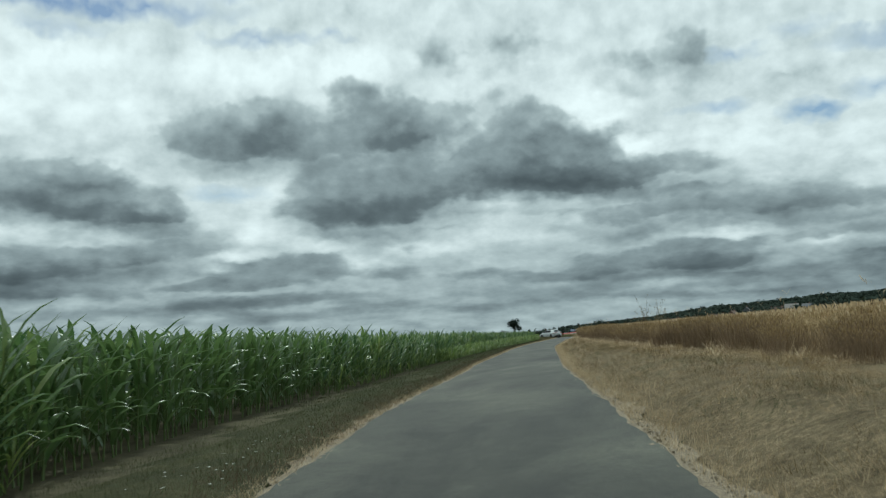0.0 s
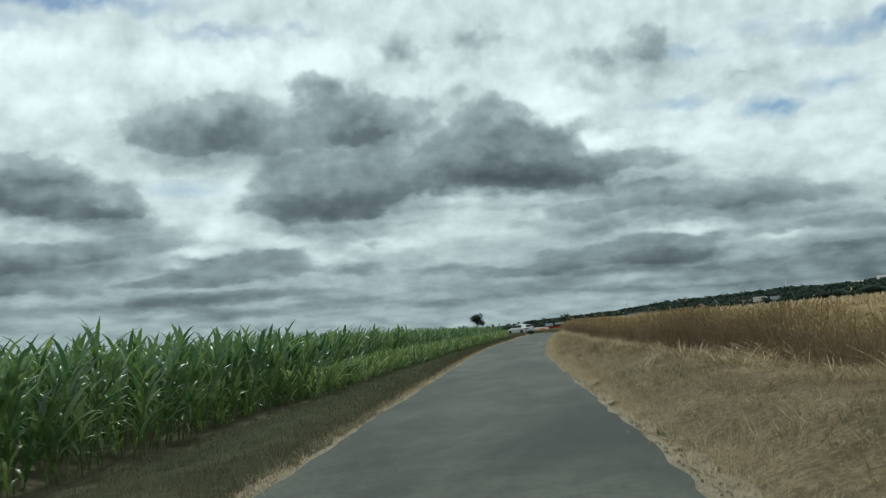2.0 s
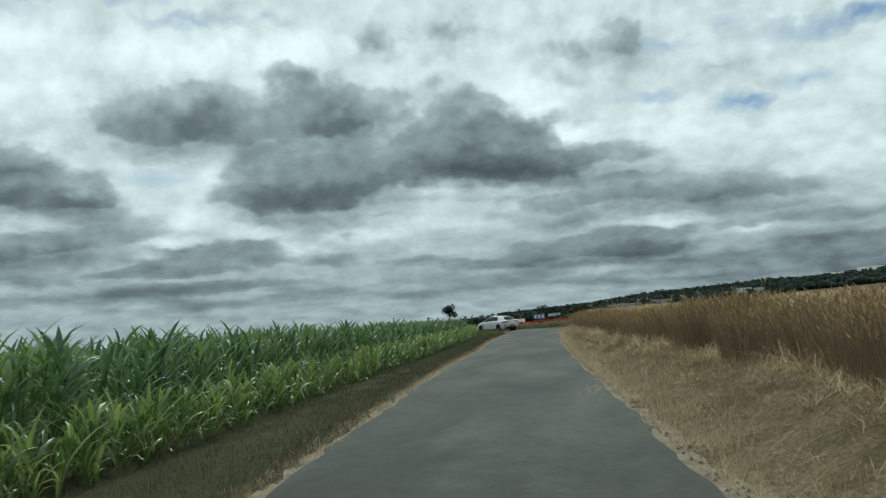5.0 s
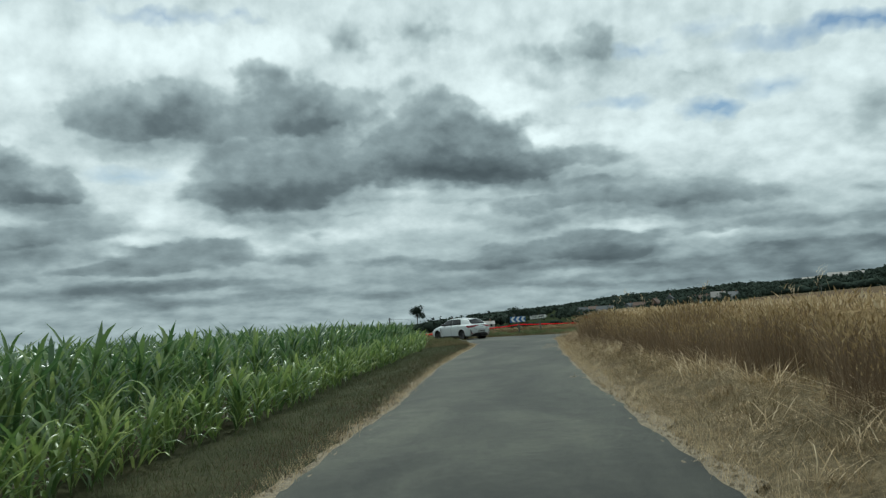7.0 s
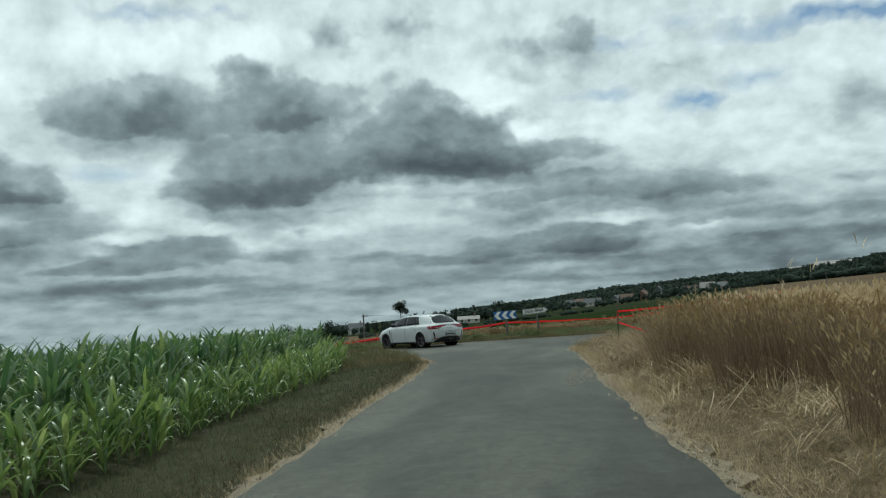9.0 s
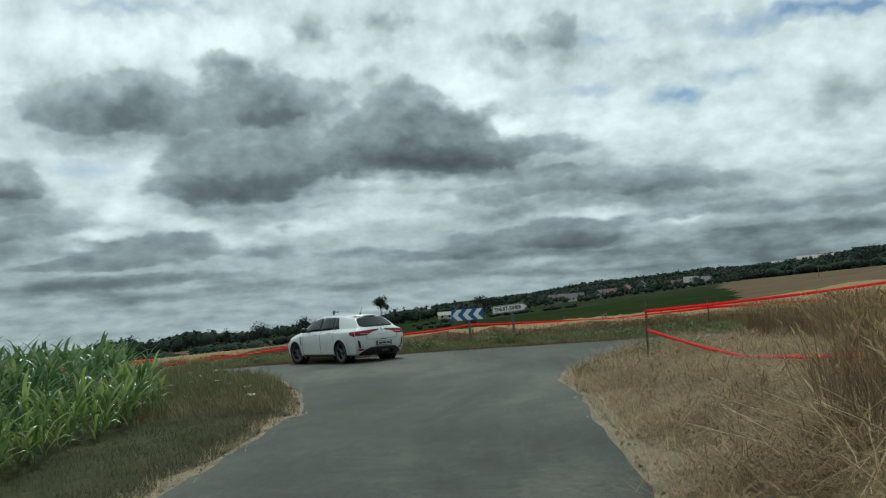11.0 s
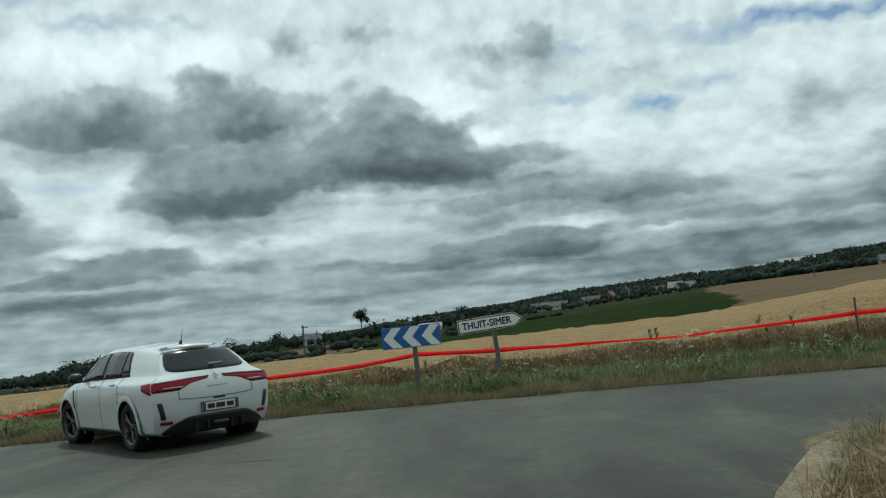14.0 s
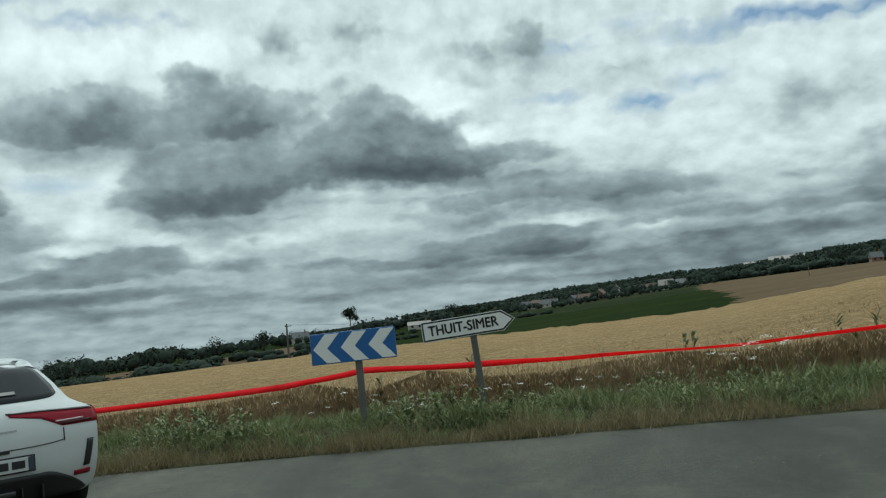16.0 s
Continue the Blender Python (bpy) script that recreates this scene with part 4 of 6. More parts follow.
def umbel_template(rng, h=0.6):
    """A wild carrot: a thin stem and a flat head of small white florets."""
    pieces = [(*stem(h, 0.004, 0.003, 4, 2, rng.uniform(0, 0.1), rng.uniform(0, 6)), 1)]
    n = 12
    for k in range(n):
        a, r = k * 2.4, 0.075 * math.sqrt((k + 0.5) / n)
        c = np.array([r * math.cos(a) + 0.05, r * math.sin(a), h + 0.015 * rng.uniform(-1, 1)])
        s = 0.019
        pieces.append((np.array([c + [-s, -s, 0], c + [s, -s, 0.003], c + [s, s, 0], c + [-s, s, 0.003]]), np.array([[0, 1, 2, 3]]), 0))
    for k in range(3):
        v, q = blade(0.16, 0.02, 0, 1.2, 2, 0.0, 0.9)
        pieces.append((turned(v, rng.uniform(0, 6.28), (0, 0, h * rng.uniform(0.1, 0.5))), q, 1))
    return gather(pieces)


def weed_template(rng, h=0.45):
    pieces = [(*stem(h, 0.006, 0.003, 4, 2, 0.05, rng.uniform(0, 6)), 0)]
    for k in range(18):
        v, q = blade(0.30 * h * rng.uniform(0.6, 1.2), 0.095 * h, 0, 1.3, 2, 0.0, rng.uniform(0.3, 1.0))
        pieces.append((turned(v, rng.uniform(0, 6.28), (0, 0, h * rng.uniform(0.05, 1.0))), q, 0))
    return gather(pieces)


def small_growth():
    rng = np.random.default_rng(61)
    # gravel and crumbs along the road edges
    n = 9000
    yy = rng.uniform(-140, 3, n)
    side = rng.uniform(0, 1, n) < 0.35
    el = np.where(yy < -6, edge_l(np.minimum(yy, 0)), np.interp(yy, mouth_y, mouth_l))
    er = np.where(yy < -6, edge_r(np.minimum(yy, 0)), np.interp(yy, mouth_y, mouth_r))
    off = 0.03 + np.abs(rng.normal(0.0, 0.16, n))
    xx = np.where(side, el - off, er + off * 1.3)
    scatter("edge_gravel", [stone_template(rng) for _ in range(5)], xx, yy, lane_lie(xx, yy), rng.uniform(0.012, 0.045, n), [GRIT], rng, 0.0, "pale gravel crumbs along the edge of the lane", "gravel")
    # crumbs of stone on the crossing road, where wheels throw them
    n = 700
    xx = rng.normal(0.5, 0.8, n)
    yy = 7.25 - 0.9 * (xx - 0.5) * 0.5 + rng.normal(0, 0.30, n)
    scatter("loose_crumbs", [stone_template(rng) for _ in range(4)], xx, yy, np.zeros(n), rng.uniform(0.004, 0.012, n), [GRIT], rng, 0.0, "small stone crumbs scattered on the asphalt", "gravel")
    # weeds and wild carrot along the crossing road
    n = 1700
    xx = np.concatenate([rng.uniform(-9, 11, 1300), rng.uniform(-30, 30, n - 1300)])
    yy = rng.uniform(9.4, 11.0, n)
    scatter("roadside_weeds", [weed_template(rng, 0.24) for _ in range(6)], xx, yy, land(xx, yy), rng.uniform(0.5, 1.15, n) * (0.35 + 1.0 * clumps(xx, yy, 11, 0.6)), [GRASS_GREEN], rng, 0.15, "leafy green roadside weeds", "weeds")
    heads = np.concatenate([rng.normal(2.9, 0.40, 12), rng.normal(-1.6, 0.9, 16), rng.normal(0.2, 0.8, 14), rng.uniform(-14, 16, 26)])
    yy = rng.uniform(9.7, 11.4, len(heads))
    hh = np.where(np.arange(len(heads)) < 12, rng.uniform(0.75, 1.05, len(heads)), rng.uniform(0.3, 0.65, len(heads)))
    scatter("wild_carrot", [umbel_template(rng) for _ in range(5)], heads, yy, land(heads, yy), hh, [FLOWER, GRASS_GREEN], rng, 0.18, "wild carrot with flat white flower heads", "flowers")
    # taller growth at both corners of the lane's mouth
    n = 2600
    yy = rng.uniform(-4.5, 5.4, n)
    xx = np.interp(yy, mouth_y, mouth_l) - 0.35 - rng.uniform(0, 6.0, n)
    scatter("corner_grass", [tuft_template(rng, 6, 0.36, 0.010, segs=2) for _ in range(6)], xx, yy, land(xx, yy), rng.uniform(0.5, 1.1, n), [CORNER_GRASS], rng, 0.25, "rough green grass at the corner of the lane", "grass")
    n = 1700
    yy = rng.uniform(-5.5, 5.0, n)
    xx = np.interp(yy, mouth_y, mouth_l) - 0.3 - np.abs(rng.normal(0, 1.6, n))
    scatter("corner_dry_grass", [tuft_template(rng, 6, 0.30, 0.009, segs=2) for _ in range(6)], xx, yy, land(xx, yy), rng.uniform(0.5, 1.1, n), [GRASS_DRY], rng, 0.3, "dry tan grass at the corner of the lane", "grass")
    n = 34
    yy = rng.normal(-124.5, 1.5, n)
    xx = edge_l(yy) - 0.5 - np.abs(rng.normal(0.3, 0.6, n))
    scatter("verge_flowers", [umbel_template(rng, 0.14) for _ in range(4)], xx, yy, land(xx, yy), rng.uniform(0.16, 0.30, n), [FLOWER, VERGE_GRASS], rng, 0.2, "tiny white flowers in the short verge grass", "flowers")
    n = 26
    yy = rng.uniform(-6, 4.5, n)
    xx = np.interp(yy, mouth_y, mouth_l) - 0.5 - rng.uniform(0, 4.0, n)
    scatter("corner_flowers", [umbel_template(rng, 0.3) for _ in range(4)], xx, yy, land(xx, yy), rng.uniform(0.5, 0.9, n), [FLOWER, GRASS_GREEN], rng, 0.2, "small white flowers in rough grass", "flowers")
    n = 700
    yy = rng.uniform(-2.8, 4.6, n)
    xx = np.interp(yy, mouth_y, mouth_r) + 0.25 + np.abs(rng.normal(0, 1.3, n))
    scatter("corner_weeds", [tuft_template(rng, 6, 0.30, 0.006) for _ in range(6)], xx, yy, land(xx, yy), rng.uniform(0.4, 1.0, n), [CORNER_GRASS], rng, 0.3, "olive seeding grass at the corner of the lane", "grass")
    n = 9000
    yy = rng.uniform(-150, -2, n)
    xx = edge_r(np.minimum(yy, 0)) + 0.06 + np.abs(rng.normal(0.15, 0.26, n))
    scatter("edge_straw", [tuft_template(rng, 5, 0.12, 0.005, 0.10, 1.6) for _ in range(6)], xx, yy, land(xx, yy), rng.uniform(0.5, 1.3, n), [STRAW_PALE], rng, 0.5, "pale straw trodden along the road edge", "straw")
    n = 5000
    yy = rng.uniform(-150, -2, n)
    xx = edge_l(np.minimum(yy, 0)) - 0.04 - np.abs(rng.normal(0.05, 0.12, n))
    scatter("edge_straw", [tuft_template(rng, 5, 0.09, 0.005, 0.10, 1.6) for _ in range(6)], xx, yy, land(xx, yy), rng.uniform(0.5, 1.3, n), [STRAW_PALE], rng, 0.5, "pale straw trodden along the road edge", "straw")
    n = 5200
    yy = -150 + 85 * rng.uniform(0, 1, n) ** 1.3
    xx = edge_r(np.minimum(yy, 0)) + 0.6 + rng.uniform(0, 1, n) * np.interp(yy, [-130, -80], [2.6, 1.2])
    scatter("bank_grass", [tuft_template(rng, 5, 0.17, 0.007) for _ in range(6)], xx, yy, land(xx, yy), rng.uniform(0.3, 0.8, n) * (0.1 + 1.2 * clumps(xx, yy, 12, 1.6)), [VERGE_GRASS], rng, 0.5, "olive grass on the dry bank", "grass")
    n = 17000
    yy = rng.uniform(-13, 3.2, n)
    xx = np.interp(yy, np.concatenate([[-13.0], mouth_y]), np.concatenate([[1.0], mouth_r])) + 0.15 + rng.uniform(0, 5.0, n)
    scatter("cut_straw", [tuft_template(rng, 6, 0.19, 0.0065, 0.14, 0.9, 1, (-0.05, 0.45)) for _ in range(8)], xx, yy, land(xx, yy) + 0.01, rng.uniform(0.4, 1.0, n) * (0.15 + 1.9 * clumps(xx, yy, 13, 0.6) ** 1.5), [STRAW], rng, 0.5, "cut pale straw heaped at the corner of the lane", "straw")
    # heaps of raked straw: on the cut corner, and along the foot of the crop
    heaps = []
    for _ in range(5):
        pieces = []
        for k in range(110):
            u, a = rng.uniform(0, 1), rng.uniform(0, 6.28)
            bv, bq = blade(rng.uniform(0.08, 0.20), 0.006, 0, rng.uniform(0.2, 1.6), 1, 0.0, rng.uniform(-0.1, 0.8))
            rad = 0.30 * math.sqrt(u)
            pieces.append((turned(bv, rng.uniform(0, 6.28), (rad * math.cos(a), rad * math.sin(a), 0.20 * (1 - u) * rng.uniform(0.6, 1.0))), bq, int(rng.uniform(0, 1) < 0.45)))
        heaps.append(gather(pieces))
    n = 340
    yy = rng.uniform(-12.5, 2.6, n)
    xx = np.interp(yy, np.concatenate([[-13.0], mouth_y]), np.concatenate([[1.0], mouth_r])) + 0.45 + rng.uniform(0, 1, n) * np.interp(yy, [-12.5, -8, 2.6], [0.8, 3.8, 3.2])
    scatter("straw_heaps", heaps, xx, yy, land(xx, yy) - 0.02, rng.uniform(0.6, 1.7, n), [CROP_STEM, STRAW], rng, 0.1, "raked heaps of dry straw on the cut corner", "straw", wide=rng.uniform(0.9, 1.5, n))
    n = 520
    yy = rng.uniform(-148, -12, n)
    xx = wheat_edge(yy) - 0.1 - np.abs(rng.normal(0, 0.55, n))
    scatter("straw_heaps", heaps, xx, yy, land(xx, yy) - 0.03, rng.uniform(0.35, 0.95, n), [STRAW, STRAW_PALE], rng, 0.1, "tangled dry straw at the foot of the crop", "straw", wide=rng.uniform(0.9, 1.7, n))
    n = 1600
    yy = np.concatenate([rng.uniform(-148, -100, 420), rng.uniform(-148, -8, n - 740), rng.uniform(-12, 2.5, 320)])
    er = lane_side_r(yy)
    xx = er + 0.5 + rng.uniform(0, 1, n) * (wheat_edge(yy) - er - 0.5)
    scatter("bank_clods", heaps, xx, yy, land(xx, yy) - 0.03, rng.uniform(0.3, 0.75, n), [BROWN_EDGE, STRAW], rng, 0.1, "clotted tufts of brown grass and straw on the bank", "grass", wide=rng.uniform(1.0, 2.2, n))
    # tall weeds standing out of the wheat
    n = 18
    xx = np.concatenate([rng.normal(3.4, 1.6, 10), rng.uniform(-12, 14, n - 10)])
    yy = rng.uniform(11.4, 15.0, n)
    scatter("tall_weeds", [weed_template(rng, 1.0) for _ in range(4)], xx, yy, land(xx, yy), rng.uniform(0.75, 1.1, n), [VERGE_GRASS], rng, 0.08, "tall olive weeds standing out of the wheat", "weeds", wide=np.full(n, 0.6))
    # green weeds and dark seeding stems round the corner stake
    n = 330
    a, r = rng.uniform(0, 6.28, n), np.sqrt(rng.uniform(0, 1, n))
    xx, yy = 2.85 + 0.7 * r * np.cos(a), -0.1 + 1.0 * r * np.sin(a)
    scatter("corner_nettles", [weed_template(rng, 0.20) for _ in range(6)], xx, yy, land(xx, yy), rng.uniform(0.4, 1.0, n), [GRASS_GREEN], rng, 0.2, "low green weeds in the cut straw by the stake", "weeds")
    n = 160
    yy = rng.uniform(-2.6, 3.2, n)
    xx = np.interp(yy, mouth_y, mouth_r) + 0.2 + np.abs(rng.normal(0, 0.35, n))
    scatter("corner_edge_weeds", [tuft_template(rng, 8, 0.16, 0.008) for _ in range(6)], xx, yy, land(xx, yy), rng.uniform(0.6, 1.3, n), [VERGE_GRASS], rng, 0.3, "olive grass tufts at the edge of the corner", "grass")
    n = 60
    yy = rng.uniform(0.6, 3.4, n)
    xx = np.interp(yy, mouth_y, mouth_r) + 0.3 + np.abs(rng.normal(0, 0.7, n))
    scatter("seeding_stems", [tuft_template(rng, 9, 0.36, 0.004, 0.10, 0.7) for _ in range(5)], xx, yy, land(xx, yy), rng.uniform(0.6, 1.1, n), [BANK_GRASS], rng, 0.15, "dark brown seeding stems at the corner", "weeds")
    # pale bent straws at the foot of the crop, tall seeding grasses above it
    n = 9000
    yy = rng.uniform(-150, -9, n)
    xx = wheat_edge(yy) - np.abs(rng.normal(0, 0.28, n))
    scatter("bent_straws", [straw_template(rng, 0.30, 0.0, 0.0035, 0.6) for _ in range(8)], xx, yy, land(xx, yy), rng.uniform(0.4, 1.0, n) * (0.2 + 1.0 * clumps(xx, yy, 14, 1.3) ** 2), [STRAW_PALE], rng, 0.45, "pale broken straws at the foot of the crop", "straw")
    # broken sheaves of pale stems thrown against the crop
    sheaves = []
    for _ in range(7):
        pieces = []
        a0 = rng.uniform(0, 6.28)
        for k in range(13):
            bv, bq = blade(rng.uniform(0.25, 0.75), rng.uniform(0.007, 0.013), 0, rng.uniform(0.0, 1.5), 3, 0.0, rng.uniform(0.10, 1.10))
            pieces.append((turned(bv, a0 + rng.normal(0, 0.9), (rng.normal(0, 0.09), rng.normal(0, 0.09), 0)), bq, 0))
        sheaves.append(gather(pieces))
    n = 560
    yy = rng.uniform(-150, -7, n)
    xx = wheat_edge(yy) - 0.12 + rng.normal(0, 0.2, n) - np.where(rng.uniform(0, 1, n) < 0.3, rng.uniform(0.2, 1.2, n), 0)
    scatter("broken_sheaves", sheaves, xx, yy, land(xx, yy), rng.uniform(0.30, 0.85, n), [STRAW_PALE], rng, 0.2, "broken pale straw stems splayed at the foot of the crop", "straw")
    n = 130
    yy = rng.uniform(-150, -13, n)
    xx = wheat_edge(yy) + np.abs(rng.normal(0, 0.9, n))
    scatter("tall_grasses", [gather([(*blade(1.15, 0.004, 0, 0.5, 5, 0.0, 1.5), 0)] + [(turned(blade(0.14, 0.008, 0, 1.0, 2, 0.0, 0.9)[0], rng.uniform(0, 6.28), (0.30 + 0.02 * k, 0, 1.0 + 0.02 * k)), blade(0.14, 0.008, 0, 1.0, 2, 0.0, 0.9)[1], 0) for k in range(4)]) for _ in range(5)], xx, yy, land(xx, yy), rng.uniform(0.8, 1.15, n), [STRAW_PALE], rng, 0.12, "tall pale seeding grasses above the crop", "grass")


small_growth()


def dry_shrub(x, y, h, seed):
    """A leggy, nearly bare shrub standing out of the crop."""
    rng = np.random.default_rng(seed)
    s = empty("dry_shrub", pose(x, y, height(x, y)))
    pieces, leaves = [], []
    for k in range(9):
        a = rng.uniform(0, 6.28)
        bend, top = rng.uniform(0.1, 0.5), h * rng.uniform(0.6, 1.0)
        v, q = stem(top, 0.005, 0.002, 4, 4, bend, a)
        pieces.append((v, q, 0))
        for j in range(26):
            f = rng.uniform(0.5, 1.0)
            bv, bq = blade(rng.uniform(0.05, 0.12), 0.02, 0, 1.0, 2, 0.0, rng.uniform(0.2, 1.2))
            leaves.append((turned(bv, rng.uniform(0, 6.28), (bend * f * f * math.cos(a) + rng.normal(0, 0.04), bend * f * f * math.sin(a) + rng.normal(0, 0.04), top * f)), bq, 0))
    for nm, pcs, mt in (("stems", pieces, BARK), ("foliage", leaves, GRASS_DRY)):
        v, q, m = gather(pcs)
        ob = new(nm, mesh_from_arrays(nm, v, [q], [mt]))
        ob.parent = s
    tagged(s, "leggy dry shrub standing out of the crop", "shrub")


dry_shrub(12.46, -94.05, 2.1, 1)
dry_shrub(13.0, -92.0, 1.9, 2)
dry_shrub(6.9, -45.2, 1.35, 3)



# ---- signs, stakes and tape ----
def plain(name, color, rough=0.5, metal=0.0, coat=0.0, spread_c=0.06, scale=6.0, spec=0.5):
    lo = tuple(max(0, c * (1 - spread_c)) for c in color)
    hi = tuple(min(1, c * (1 + spread_c)) for c in color)
    return material(name, [lo, color, hi], scale, rough, metal, coat=coat, spec=spec)


SIGN_WHITE = plain("sign_white", (0.84, 0.85, 0.83), 0.45)
SIGN_BLUE = plain("sign_blue", (0.03, 0.13, 0.38), 0.4)
SIGN_BLACK = plain("sign_black", (0.02, 0.02, 0.022), 0.5)
STEEL = plain("galvanised_steel", (0.16, 0.16, 0.15), 0.6, 0.5, spread_c=0.30)
TAPE_RED = material("red_tape", [(0.86, 0.03, 0.05), (0.94, 0.05, 0.075), (0.96, 0.09, 0.11)], 2.0, 0.5, through_light=0.60)
STAKE_WOOD = material("stake_wood", [(0.06, 0.042, 0.030), (0.12, 0.086, 0.060), (0.19, 0.145, 0.105)], 6, 0.85, bump=0.6, bump_scale=60)


def text_mesh(words, size):
    cu = bpy.data.curves.new("words", "FONT")
    cu.body, cu.size, cu.align_x, cu.align_y, cu.extrude, cu.resolution_u = words, size, "CENTER", "CENTER", 0.0015, 3
    cu.offset = 0.0
    ob = new("words", cu)
    me = bpy.data.meshes.new_from_object(ob.evaluated_get(bpy.context.evaluated_depsgraph_get()))
    bpy.data.objects.remove(ob)
    # heavier strokes: the letters laid a few millimetres beside themselves
    bm = bmesh.new()
    for k, (dx, dy) in enumerate(((0, 0), (0.005, 0), (-0.005, 0), (0, 0.004), (0, -0.004))):
        old = set(bm.verts)
        bm.from_mesh(me)
        bmesh.ops.translate(bm, vec=(dx, dy, 0.0004 * k), verts=[v for v in bm.verts if v not in old])
    bm.to_mesh(me)
    bm.free()
    return me


def plate_bm(points, thick):
    """A flat plate in the x-z plane, its face towards -y."""
    bm = bmesh.new()
    vs = [bm.verts.new((x, 0, z)) for x, z in points]
    f = bm.faces.new(vs)
    r = bmesh.ops.extrude_face_region(bm, geom=[f])
    bmesh.ops.translate(bm, vec=(0, thick, 0), verts=[v for v in r["geom"] if isinstance(v, bmesh.types.BMVert)])
    return bm


def direction_sign():
    s = empty("direction_sign", pose(-0.50, 10.62, height(-0.5, 10.62), 0, -4.0, 3))
    ground = height(-0.5, 10.62)
    w, h, z = 1.11, 0.25, 1.135 - ground
    edge = [(-w / 2, z - h / 2), (w / 2 - 0.11, z - h / 2), (w / 2 + 0.04, z), (w / 2 - 0.11, z + h / 2), (-w / 2, z + h / 2)]
    def shrink(k):
        return [(-w / 2 + k, z - h / 2 + k), (w / 2 - 0.11 - k * 0.5, z - h / 2 + k), (w / 2 + 0.04 - k * 1.4, z), (w / 2 - 0.11 - k * 0.5, z + h / 2 - k), (-w / 2 + k, z + h / 2 - k)]
    part("panel", plate_bm(edge, 0.025), SIGN_WHITE, s, "white enamelled arrow panel")
    rim = plate_bm(shrink(0.008), 0.004)
    part("border", rim, SIGN_BLACK, s, "black border line", m=pose(0, -0.004, 0))
    part("field", plate_bm(shrink(0.026), 0.004), SIGN_WHITE, s, m=pose(0, -0.008, 0))
    me = text_mesh("THUIT-SIMER", 0.172)
    me.materials.append(SIGN_BLACK)
    ob = new("lettering", me)
    ob.parent, ob.matrix_basis = s, pose(-0.045, -0.0105, z - 0.002, 90, 0, 0) @ Matrix.Diagonal((0.86, 1.0, 1, 1))
    tagged(ob, "black capital letters")
    part("post", bm_box(0.08, 0.05, z + 0.26, (0.06, 0.055, (z + 0.08) / 2 - 0.13), 0.008), STEEL, s, "grey steel post")
    for dz in (-0.07, 0.07):
        part("clamp", bm_box(0.12, 0.03, 0.03, (0.06, 0.035, z + dz), 0.004), STEEL, s)
    tagged(s, "white arrow-shaped direction sign with black lettering, leaning post", "road sign")


def chevron_sign():
    ground = height(-1.9, 10.05)
    s = empty("chevron_sign", pose(-1.87, 10.05, ground, 0, -1.0, 2))
    w, h, z = 1.00, 0.36, 1.03 - ground
    part("panel", bm_box(w, 0.03, h, (0, 0, z), 0.008), SIGN_BLUE, s, "blue panel")
    for k in range(3):
        x = -w / 2 + 0.03 + k * 0.325
        a, b = 0.15, 0.165
        for sgn in (1, -1):
            lo, hi = (z, z + h / 2 - 0.012) if sgn > 0 else (z, z - h / 2 + 0.012)
            pts = [(x, lo), (x + b, lo), (x + a + b, hi), (x + a, hi)]
            part("chevron", plate_bm(pts if sgn > 0 else pts[::-1], 0.004), SIGN_WHITE, s, "white chevron arm pointing left", m=pose(0, -0.0195, 0))
    part("post", bm_box(0.08, 0.05, z + 0.36, (0.04, 0.042, (z + 0.0) / 2 - 0.18), 0.008), STEEL, s, "grey steel post")
    tagged(s, "blue and white chevron bend marker on a steel post", "road sign")


direction_sign()
chevron_sign()


def stake(x, y, h, lean=0.0, r=0.021):
    g = height(x, y)
    s = empty("wooden_stake", pose(x, y, g - 0.06, 0, lean, 20))
    bm = bm_tube((0, 0, 0), (0, 0, h + 0.06), r, r * 0.8, 7)
    part("stake", bm, STAKE_WOOD, s)
    part("tape_knot", bm_box(r * 2.2, r * 2.2, 0.05, (0, 0, h * 0.72), 0.01), TAPE_RED, s, "red tape wound round the stake")
    tagged(s, "weathered wooden stake holding red tape", "stake", "stakes along the junction")
    return s


def tape(points, width=0.075, sag=0.08, name="barrier_tape", turns=()):
    """Red tape from stake to stake: thin, slightly twisted strips that sag, one for each span."""
    rng = np.random.default_rng(len(points) + int(abs(points[0][0]) * 10))
    whole = empty(name, pose(*points[0]))
    twist = [rng.uniform(-0.25, 0.25) for _ in points]
    for k, tw in turns:
        twist[k] = tw
    for (a, b), tw0, tw1 in zip(zip(points[:-1], points[1:]), twist[:-1], twist[1:]):
        a, b = Vector(a), Vector(b)
        k = max(10, int((b - a).length / 0.25))
        along = (b - a).normalized()
        side = along.cross(Vector((0, 0, 1))).normalized()
        V = []
        for i in range(k + 1):
            f = i / k
            p = a.lerp(b, f) - Vector((0, 0, sag * 4 * f * (1 - f) - 0.004 * math.sin(6.283 * f)))
            tw = tw0 + (tw1 - tw0) * f + 0.16 * math.sin(3.1416 * f)
            across = Vector((0, 0, 1)) * math.cos(tw) + side * math.sin(tw)
            w = width * (1.0 - 0.12 * math.sin(3.1416 * f) ** 2)
            V += [p - across * w / 2, p + across * w / 2]
        i = np.arange(len(V)).reshape(-1, 2)
        q = np.stack([i[:-1, 0], i[:-1, 1], i[1:, 1], i[1:, 0]], -1)
        ob = new("tape_span", mesh_from_arrays("tape_span", np.array([tuple(v) for v in V]) - np.array(points[0]), [q], [TAPE_RED]))
        ob.parent = whole
        ob.modifiers.new("thickness", "SOLIDIFY").thickness = 0.002
    tagged(whole, "bright red plastic barrier tape strung between stakes", "barrier tape", "tapes along the junction")
    return whole


